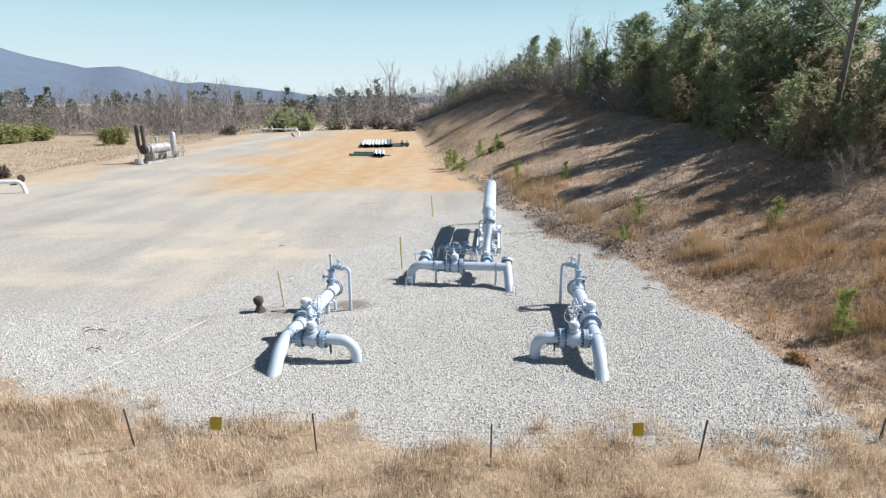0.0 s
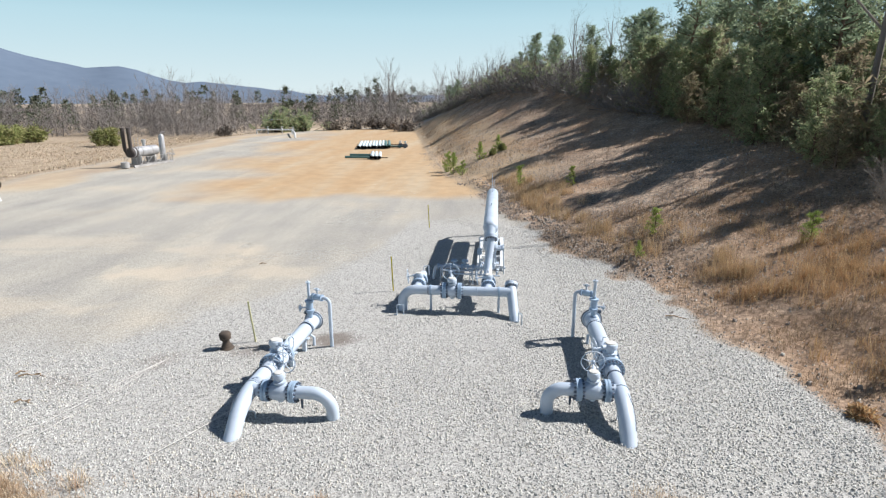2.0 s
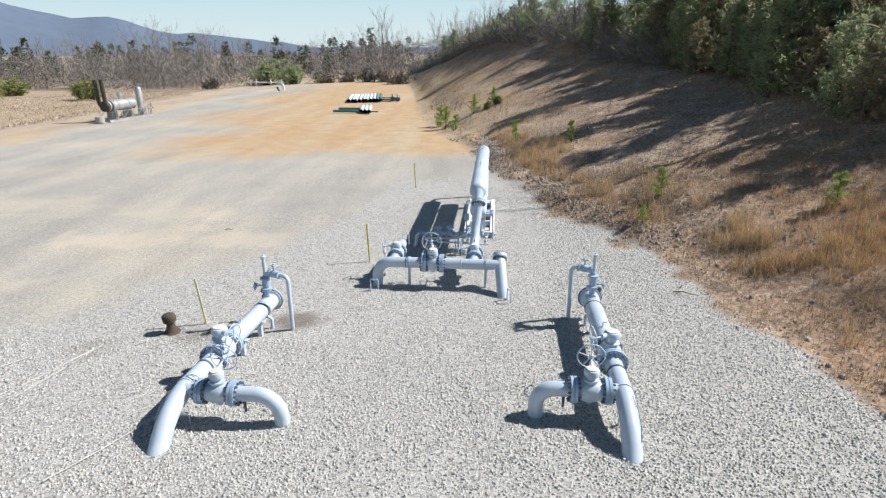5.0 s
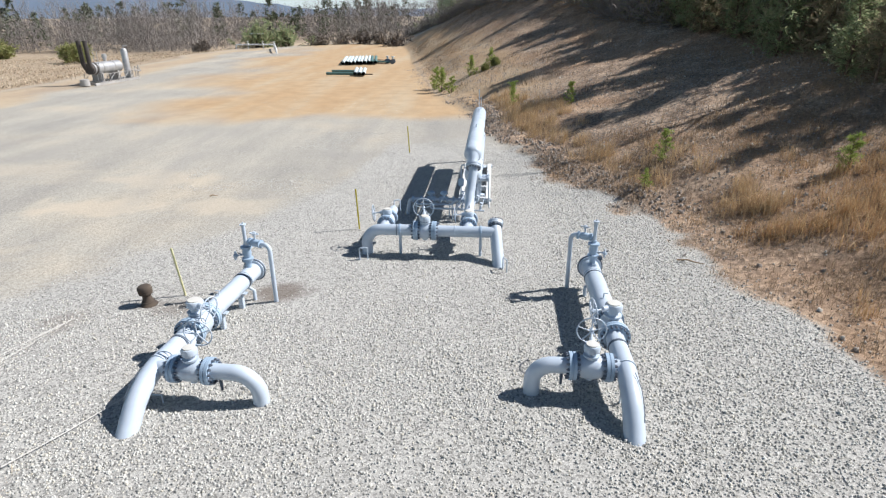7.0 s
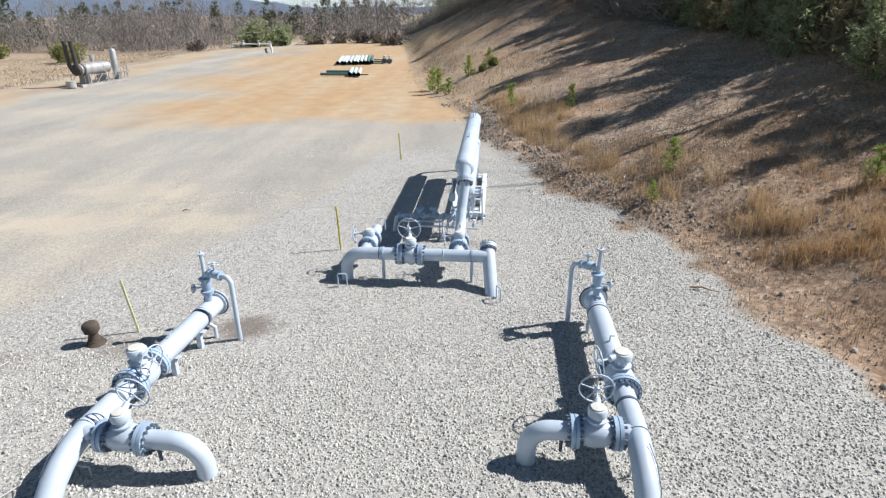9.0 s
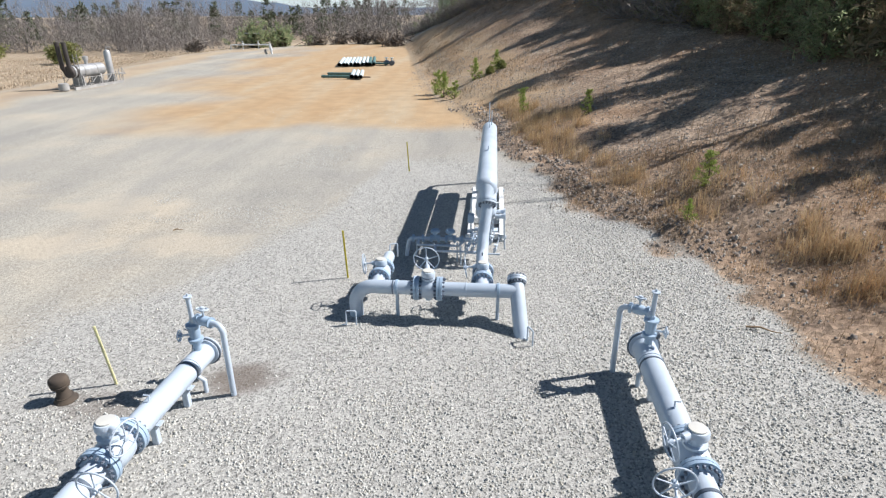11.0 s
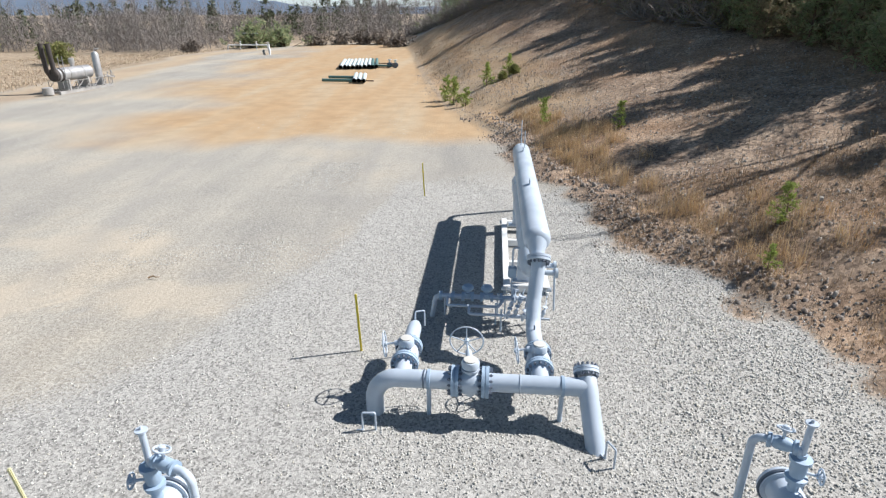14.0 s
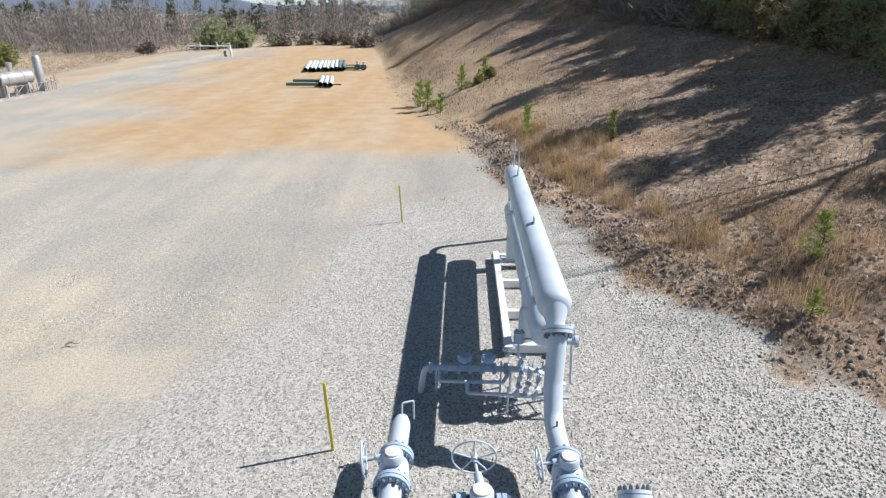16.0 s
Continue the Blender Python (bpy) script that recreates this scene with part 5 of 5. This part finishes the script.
def branching(h, spread, levels, rnd, first=0.35, kids=(3, 5), r=None, up=0.35):
    """Segments of a bare crown, grown limb by limb; trunk segments come first."""
    trunk, limbs = [], []

    def grow(p, d, length, radius, level):
        steps = 4 if level == 0 else 3
        pts = [p]
        for i in range(steps):
            d = (d + Vector((rnd.gauss(0, 1), rnd.gauss(0, 1), rnd.gauss(0, 1))) * (0.07 if level == 0 else 0.2) + Vector((0, 0, 0.06 if level == 0 else 0.10))).normalized()
            pts.append(pts[-1] + d * (length / steps))
        for i in range(steps):
            r0, r1 = radius * (1 - 0.75 * i / steps), radius * (1 - 0.75 * (i + 1) / steps)
            (trunk if level == 0 else limbs).append((pts[i], pts[i + 1], r0, r1))
        if level >= levels:
            return
        n = rnd.randint(*kids) + (4 if level == 0 else 0)
        for i in range(n):
            t = first + (1 - first) * (i + rnd.random()) / n if level == 0 else 0.3 + 0.7 * (i + rnd.random()) / n
            k = min(int(t * steps), steps - 1)
            q = pts[k].lerp(pts[k + 1], t * steps - k)
            a = rnd.uniform(0, 2 * math.pi)
            base = (pts[k + 1] - pts[k]).normalized()
            out = Vector((math.cos(a), math.sin(a), 0))
            out = (out - base * out.dot(base)).normalized()
            nd = (base * (1 - spread) + out * spread + Vector((0, 0, up * 0.5))).normalized()
            grow(q, nd, length * (0.42 if level == 0 else 0.55) * rnd.uniform(0.7, 1.15) * (1.15 - 0.4 * t), max(radius * (1 - 0.75 * t) * 0.55, 0.006), level + 1)
    grow(Vector((0, 0, -0.2)), Vector((0, 0, 1)), h, r or h * 0.014, 0)
    return trunk, limbs


def bare_tree(seed, h, label, levels=3):
    rnd = random.Random(seed)
    trunk, limbs = branching(h, 0.52, levels, rnd, 0.3, up=0.55)
    t = thing("bare_tree", pose(0, 0, 0), label, "tree", "bare trees")
    part("trunk", fast_mesh("trunk", *limb_mesh(trunk, 7), True), M_BARK, t)
    part("crown", fast_mesh("crown", *limb_mesh(limbs, 3)), M_TWIG, t)
    return t


def pine_tree(seed, h, label, bare=0.3, width=0.22, mat=None, per=10, tips=6, full=1.0):
    rnd = random.Random(seed)
    seg, pts = [], []
    n = 9
    line = [Vector((rnd.gauss(0, 0.02) * h * i / n, rnd.gauss(0, 0.02) * h * i / n, -0.2 + (h + 0.2) * i / n)) for i in range(n + 1)]
    for i in range(n):
        seg.append((line[i], line[i + 1], h * 0.017 * (1 - i / n) + 0.01, h * 0.017 * (1 - (i + 1) / n) + 0.008))
    trunk = list(seg)
    limbs = []
    count = int((h * (1 - bare) * 5 + 8) * full)
    for i in range(count):
        t = bare + (1 - bare) * (i + rnd.random()) / count
        k = min(int(t * n), n - 1)
        q = line[k].lerp(line[k + 1], t * n - k)
        a = rnd.uniform(0, 2 * math.pi)
        u = (t - bare) / (1 - bare)
        reach = h * width * (0.35 + 0.9 * (1 - u) ** 0.8 * min(1, u * 4 + 0.35)) * rnd.uniform(0.55, 1.2)
        d = Vector((math.cos(a), math.sin(a), rnd.uniform(0.05, 0.5) + 0.4 * u))
        mid = q + d * reach * 0.5
        end = mid + Vector((d.x, d.y, d.z + 0.25)) * reach * 0.5
        limbs += [(q, mid, 0.012 * h * 0.3 + 0.006, 0.012), (mid, end, 0.012, 0.005)]
        for j in range(tips):
            f = 0.3 + 0.7 * j / (tips - 1)
            base = q.lerp(mid, f * 2) if f < 0.5 else mid.lerp(end, f * 2 - 1)
            pts.append(base + Vector((rnd.gauss(0, 1), rnd.gauss(0, 1), rnd.gauss(0, 0.6))) * reach * 0.14)
    cedar = "cedar" in label or "bushy" in label
    t = thing("cedar_tree" if cedar else "pine_tree", pose(0, 0, 0), label, "tree", "cedars" if cedar else "pines")
    part("trunk", fast_mesh("trunk", *limb_mesh(trunk, 8), True), M_PINEBARK, t)
    tagged(part("branchwork", fast_mesh("branchwork", *limb_mesh(limbs, 4)), M_PINEBARK, t), kind="stuff")
    size = (0.055 * h ** 0.75 + 0.08) * (1.3 if h > 3 else 1.0)
    part("crown", fast_mesh("crown", *spray(np.array(pts), size, per, rise=0.25, thin=0.10 if h > 3 else 0.09)), mat or M_NEEDLE, t)
    return t


def cedar_tree(seed, h, label, width=0.26, mat=None):
    rnd = random.Random(seed)
    g = np.random.default_rng(seed)
    trunk = [(Vector((0, 0, -0.2)), Vector((0, 0, h * 0.5)), h * 0.018, h * 0.01), (Vector((0, 0, h * 0.5)), Vector((0.05, 0, h * 0.97)), h * 0.01, 0.006)]
    n = int(440 + 62 * h)
    u = g.random(n) ** 0.85
    a = g.uniform(0, 2 * np.pi, n)
    lobes = 1 + 0.25 * np.sin(a * 3 + seed + u * 4) + 0.22 * np.sin(a * 4 + u * 11 + seed * 2)
    prof = np.minimum(1.0, 0.62 + u * 1.6) * (1 - u ** 2.0) ** 0.75 + 0.05
    r = h * width * prof * lobes * g.uniform(0.45, 1.1, n) ** 0.6
    pts = np.stack([np.cos(a) * r, np.sin(a) * r, 0.1 + u * h * 0.97], 1)
    limbs = [(Vector((0, 0, max(0.2, p[2] - 0.35 * math.hypot(p[0], p[1])))), Vector(p), 0.016, 0.005) for p in pts[::9]]
    t = thing("cedar_tree", pose(0, 0, 0), label, "tree", "cedars")
    part("trunk", fast_mesh("trunk", *limb_mesh(trunk, 7), True), M_PINEBARK, t)
    tagged(part("branchwork", fast_mesh("branchwork", *limb_mesh(limbs, 3)), M_PINEBARK, t), kind="stuff")
    part("crown", fast_mesh("crown", *spray(pts, 0.32 + 0.02 * h, 8, rise=0.5, thin=0.105)), mat or M_CEDAR, t)
    return t


def drop_at(ob, x, y, turn, size, sink=0.05):
    return pose(x, y, ground_at(x, y) - sink, 0, 0, turn) @ Matrix.Scale(size, 4)


def plant(proto, spots):
    """Set copies of a tree; the first spot takes the tree itself."""
    for i, (x, y, turn, size) in enumerate(spots):
        m = drop_at(proto, x, y, turn, size)
        if i == 0:
            proto.matrix_world = m
        else:
            c = copy_thing(proto, m)
            c.matrix_basis = m


def place_trees():
    rnd = random.Random(5)
    cedars = [pine_tree(s, h, "dark green bushy cedar on the bank's crest", 0.03, w, M_CEDAR, 10, 8, 1.7) for s, h, w in ((1, 5.4, 0.27), (2, 6.4, 0.24), (3, 4.2, 0.32), (4, 5.0, 0.30))]
    cedars += [pine_tree(s, h, "brownish olive bushy tree on the bank's crest", 0.04, w, M_OLIVE, 10, 8, 1.6) for s, h, w in ((5, 5.2, 0.28), (6, 4.4, 0.33))]
    pines = [pine_tree(s, h, "tall green pine rising behind the cedars", b, w, M_NEEDLE, 10, 8, 1.2) for s, h, b, w in ((11, 8.6, 0.30, 0.23), (12, 9.6, 0.42, 0.20), (13, 7.4, 0.16, 0.25), (14, 8.2, 0.36, 0.24))]
    bares = [bare_tree(s, h, "leafless grey hardwood on the wooded bank") for s, h in ((21, 8.5), (22, 10.0), (23, 7.5), (24, 9.2))]
    spots = {id(o): [] for o in cedars + pines + bares}
    line = lambda y: float(np.interp(y, TOE_Y, TOE_X) + np.interp(y, [23, 25, 34, 45, 60, 72, 90], [10.4, 10.4, 13.7, 15.6, 16.3, 14.0, 10.5]))

    def add(group, x, y, size):
        o = rnd.choice(group)
        fade = float(np.interp(y, [24, 28, 34, 48, 60, 80], [0.62, 0.76, 1.08, 1.10, 0.84, 0.62]))
        spots[id(o)].append((x, y, rnd.uniform(0, 360), size * fade))
    # a ragged front of cedars, then taller pines and bare trees behind
    # the third row is unseen from the pad, packed close to shade the bank
    for step, lo, hi, share, s0, s1, far in ((1.25, -0.4, 1.8, 1.0, 0.5, 0.95, 62), (1.3, 1.6, 4.5, 0.75, 0.85, 1.15, 64), (1.5, 4.5, 9.0, 0.6, 0.85, 1.1, 66)):
        y = 24.4
        while y < far:
            add(cedars if rnd.random() < share else pines, line(y) + rnd.uniform(lo, hi), y, rnd.uniform(s0, s1))
            y += rnd.uniform(0.55, 1.45) * step
    y = 25.0
    while y < 80:
        add(pines if rnd.random() < 0.55 else bares, line(y) + rnd.uniform(9, 22), y, rnd.uniform(0.85, 1.1))
        y += rnd.uniform(2.0, 3.6)
    # bare woods along the far crest and down to the pad's end
    y = 62.0
    while y < 150:
        for _ in range(2):
            d = np.interp(y, [60, 80, 110, 150], [16, 13, 9, 3]) + rnd.uniform(0, 14)
            x = float(np.interp(y, TOE_Y, TOE_X)) + d
            pick = rnd.random()
            add(bares if pick < 0.68 else (pines if pick < 0.84 else cedars), x, y, rnd.uniform(0.75, 1.05) * (0.75 if pick > 0.84 else 1))
        y += rnd.uniform(1.3, 2.4)
    for o in cedars + pines + bares:
        plant(o, spots[id(o)])
    # the big spreading tree against the sky
    big = bare_tree(77, 11.5, "large dark leafless tree with wide crooked limbs", 3)
    big.matrix_world = drop_at(big, 16.6, 30.2, 40, 1.12)
    # saplings on the slope
    sap = [pine_tree(s, h, "young bright green pine sapling on the slope", 0.08, 0.30, M_FRESH, 16, 6, 1.3) for s, h in ((31, 1.5), (32, 1.1))]
    plant(sap[0], [(6.25, 24.6, 0, 0.7), (2.0, 38.9, 120, 0.85), (4.65, 35.0, 50, 0.72), (8.5, 13.9, 80, 0.78)])
    plant(sap[1], [(5.2, 22.9, 10, 0.55), (-2.7, 48.8, 40, 1.5), (-1.9, 47.5, 90, 1.0), (-0.6, 51.2, 30, 1.3), (1.0, 52.8, 200, 1.2), (-3.2, 50.6, 160, 1.4), (10.2, 21.3, 77, 0.9)])
    low = [cedar_tree(s, h, "low round evergreen shrub on the slope", 0.55, M_BRIAR) for s, h in ((41, 1.0), (42, 0.8))]
    plant(low[0], [(1.3, 52.2, 0, 0.55)])
    plant(low[1], [(0.5, 51.6, 0, 0.55)])


place_trees()


def brush_heap(name, label, x, y, h, w, mat, twig, size, per, category="shrub", group="shrubs"):
    """A loose bush: stems from the ground with sprays along them."""
    t = thing(name, pose(x, y, ground_at(x, y) - 0.03), label, category, group)
    stems, pts = [], []
    for _ in range(34):
        a, d = rng.uniform(0, 2 * np.pi), abs(rng.normal(0, 0.45))
        e = Vector((math.cos(a) * d * w, math.sin(a) * d * w, h * rng.uniform(0.5, 1.0) * (1 - 0.3 * d)))
        b = Vector((e.x * 0.35, e.y * 0.35, 0))
        stems.append((b, e, 0.012 * h, 0.004 * h))
        for f in np.linspace(0.25, 1, 7):
            pts.append(b.lerp(e, float(f)) + Vector(rng.normal(0, 0.09 * w, 3)))
    part("stem_cluster", fast_mesh("stem_cluster", *limb_mesh(stems, 4)), twig, t)
    part("foliage", fast_mesh("foliage", *spray(np.array(pts), size, per, rise=0.3, thin=0.13)), mat, t)
    return t


for x, y, h, w in ((-38, 110.5, 4.4, 4.6), (-34.5, 114, 3.6, 4.0), (-41, 116, 3.0, 3.4)):
    brush_heap("evergreen_shrub", "dark rounded cedar clump at the pad's far end", x, y, h, w, M_CEDAR, M_PINEBARK, 0.8, 9)
for x, y, h, w in ((-30, 118, 1.8, 3.4), (-26, 122, 1.7, 3.0), (-22, 122, 2.2, 3.5), (-18.5, 121, 2.4, 3.2), (-14.5, 114, 2.0, 3.0), (-45, 103, 1.8, 1.6), (-37.5, 42.5, 0.8, 0.6)):
    brush_heap("bare_shrub", "brown leafless thicket at the field's edge", x, y, h, w, M_TWIG, M_TWIG, 0.6, 10)
for i in range(22):
    u = (i % 11) / 10
    x, y = -116 + 21 * u + rng.normal(0, 1.5), 104 + 14 * u + 6 * (i // 11) + rng.normal(0, 1.5)
    brush_heap("evergreen_shrub", "yellow-green bushy shrub in the low field", float(x), float(y), float(rng.uniform(3.0, 4.4)), 4.2, M_BRIAR, M_PINEBARK, 0.8, 8)
for x, y, h in ((-62, 97, 3.4), (-66, 100, 3.0)):
    brush_heap("evergreen_shrub", "yellow-green bushy shrub in the low field", x, y, h, 2.6, M_BRIAR, M_PINEBARK, 0.6, 10)


brush_heap("bare_shrub", "small brown weedy bush at the gravel's edge", 6.8, 12.75, 0.2, 0.28, M_RUSSET, M_BROWN, 0.16, 8)


def stick(x, y, turn, length):
    t = thing("fallen_stick", pose(x, y, ground_at(x, y) + 0.05, 0, 0, turn), "crooked dark stick lying on the gravel", "stick", "fallen sticks")
    part("branch", tube([(0, 0, 0), (length * 0.4, 0.04, 0.03), (length * 0.7, -0.02, 0.02), (length, 0.03, 0)], [0.02, 0.017, 0.012, 0.006], n=7), M_BROWN, t)


stick(4.7, 17.85, -25, 0.6)
for x, y, turn, length in ((-10.6, 13.3, 12, 0.4), (-10.3, 13.42, -20, 0.3), (-10.75, 13.4, 40, 0.25), (-9.8, 12.2, 15, 0.25), (-9.6, 12.26, -30, 0.2), (-8.6, 22.4, 10, 0.25)):
    stick(x, y, turn, length)


# bare grey brush on the near bank
def bank_briars():
    for x, y, h in ((13.4, 22.6, 1.8), (12.6, 21.4, 1.4), (14.4, 20.8, 1.9), (13.0, 19.0, 1.5)):
        rnd = random.Random(int(x * 100))
        t = thing("bare_bush", pose(x, y, ground_at(x, y) - 0.05), "pale leafless bush with fine tangled twigs", "shrub", "bare bushes")
        limbs = []
        for _ in range(9):
            tr, lm = branching(h, 0.6, 2, rnd, 0.2, (3, 4), 0.014)
            lean = Matrix.Rotation(rnd.uniform(0.1, 0.7), 3, Vector((rnd.gauss(0, 1), rnd.gauss(0, 1), 0)).normalized())
            limbs += [(lean @ a, lean @ b, r0, r1) for a, b, r0, r1 in tr + lm]
        part("twig_tangle", fast_mesh("twig_tangle", *limb_mesh(limbs, 3)), M_TWIG, t)


bank_briars()


def crest_thicket():
    g = np.random.default_rng(61)
    # brush added behind the front cedars to block light coming under the crowns
    n = 1700
    y = g.uniform(27, 62, n)
    x = np.interp(y, TOE_Y, TOE_X) + np.interp(y, [23, 25, 34, 45, 60], [10.6, 10.6, 13.9, 15.8, 16.6]) + np.abs(g.normal(0, 3.2, n))
    p = np.stack([x, y, height(x, y) + np.abs(g.normal(0, 1.1, n))], 1)
    v, f = spray(p, 0.55, 10, rise=0.3, thin=0.10)
    tagged(part("crest_underbrush", fast_mesh("crest_underbrush", v, f), M_OLIVE), "brown-green brush added under the crest cedars to block light", "undergrowth", kind="stuff")
    n = 4200
    y = g.uniform(48, 150, n)
    dd = np.interp(y, [48, 62, 80, 110, 150], [16, 16, 13, 9, 2]) + np.abs(g.normal(0, 7, n)) - 1.0
    x = np.interp(y, TOE_Y, TOE_X) + dd
    p = np.stack([x, y, height(x, y) + np.abs(g.normal(0, 0.9, n))], 1)
    v, f = spray(p, 1.5, 14, rise=0.7, thin=0.02)
    tagged(part("crest_thicket", fast_mesh("crest_thicket", v, f), M_FARWOOD), "grey leafless undergrowth along the bank's crest", "undergrowth", kind="stuff")
    n = 1500
    y = g.uniform(60, 150, n)
    ok = lump(y, y * 0, 5, 62) > 0.0
    y = y[ok]
    dd = np.interp(y, [48, 62, 80, 110, 150], [17, 16, 13, 9, 2]) + np.abs(g.normal(0, 3, len(y)))
    x = np.interp(y, TOE_Y, TOE_X) + dd
    p = np.stack([x, y, height(x, y) + np.abs(g.normal(0, 1.1, len(y)))], 1)
    v, f = spray(p, 0.8, 10, rise=0.3, thin=0.10)
    tagged(part("crest_evergreens", fast_mesh("crest_evergreens", v, f), M_CEDAR), "dark low evergreen growth on the bank's crest", "undergrowth", kind="stuff")


crest_thicket()


# ---- far woods ----
def far_woods():
    rnd = random.Random(9)
    protos = []
    for s in range(6):
        tr, lm = branching(11.0, 0.46, 2, random.Random(100 + s), 0.3, (3, 5), 0.12, 0.8)
        protos.append(limb_mesh([(a, b, max(r0, 0.022), max(r1, 0.014)) for a, b, r0, r1 in tr + lm], 3))
    V, F, o = [], [], 0
    brush = []
    for i in range(420):
        a = rnd.uniform(-58, -1)
        near = np.interp(a, [-58, -34, -29, -24, -20, -14, -11, -2], [205, 200, 150, 130, 230, 215, 135, 132])
        d = near + (rnd.random() ** 1.6) * 130
        x, y = d * math.sin(radians(a)), d * math.cos(radians(a))
        if dtoe(np.array(x), np.array(y)) > -2 and y < 150:
            continue
        z = ground_at(x, y)
        k = rnd.uniform(0.7, 1.15)
        v, f = protos[i % 6]
        c, s = math.cos(i), math.sin(i)
        w = np.stack([v[:, 0] * c - v[:, 1] * s, v[:, 0] * s + v[:, 1] * c, v[:, 2]], 1) * k + np.array([x, y, z])
        V.append(w)
        F.append(f + o)
        o += len(w)
        for _ in range(50):
            brush.append((x + rnd.gauss(0, 3.5), y + rnd.gauss(0, 3), z + min(abs(rnd.gauss(0, 4.4)), 7.0)))
    ob = part("far_woods", fast_mesh("far_woods", np.concatenate(V), np.concatenate(F)), M_FARWOOD)
    tagged(ob, "grey leafless woods beyond the fields", "woods", kind="stuff")
    v, f = spray(np.array(brush), 1.7, 10, rise=0.9, thin=0.017)
    ob = part("far_thicket", fast_mesh("far_thicket", v, f), M_FARWOOD)
    tagged(ob, "grey-brown undergrowth under the far woods", "undergrowth", kind="stuff")
    ever = []
    for i in range(120):
        a, d = rnd.uniform(-58, -3), rnd.uniform(205, 300)
        x, y = d * math.sin(radians(a)), d * math.cos(radians(a))
        if dtoe(np.array(x), np.array(y)) > -2:
            continue
        z = ground_at(x, y)
        h = rnd.uniform(7, 13)
        for _ in range(48):
            u = rnd.random()
            r = (1 - u) * h * 0.26 + 0.3
            b = rnd.uniform(0, 6.28)
            ever.append((x + math.cos(b) * r, y + math.sin(b) * r, z + 1 + u * h))
    v, f = spray(np.array(ever), 1.3, 8, rise=0.3, thin=0.16)
    ob = part("far_pines", fast_mesh("far_pines", v, f), M_FARGREEN)
    tagged(ob, "dark evergreen crowns scattered through the far woods", "woods", kind="stuff")


far_woods()
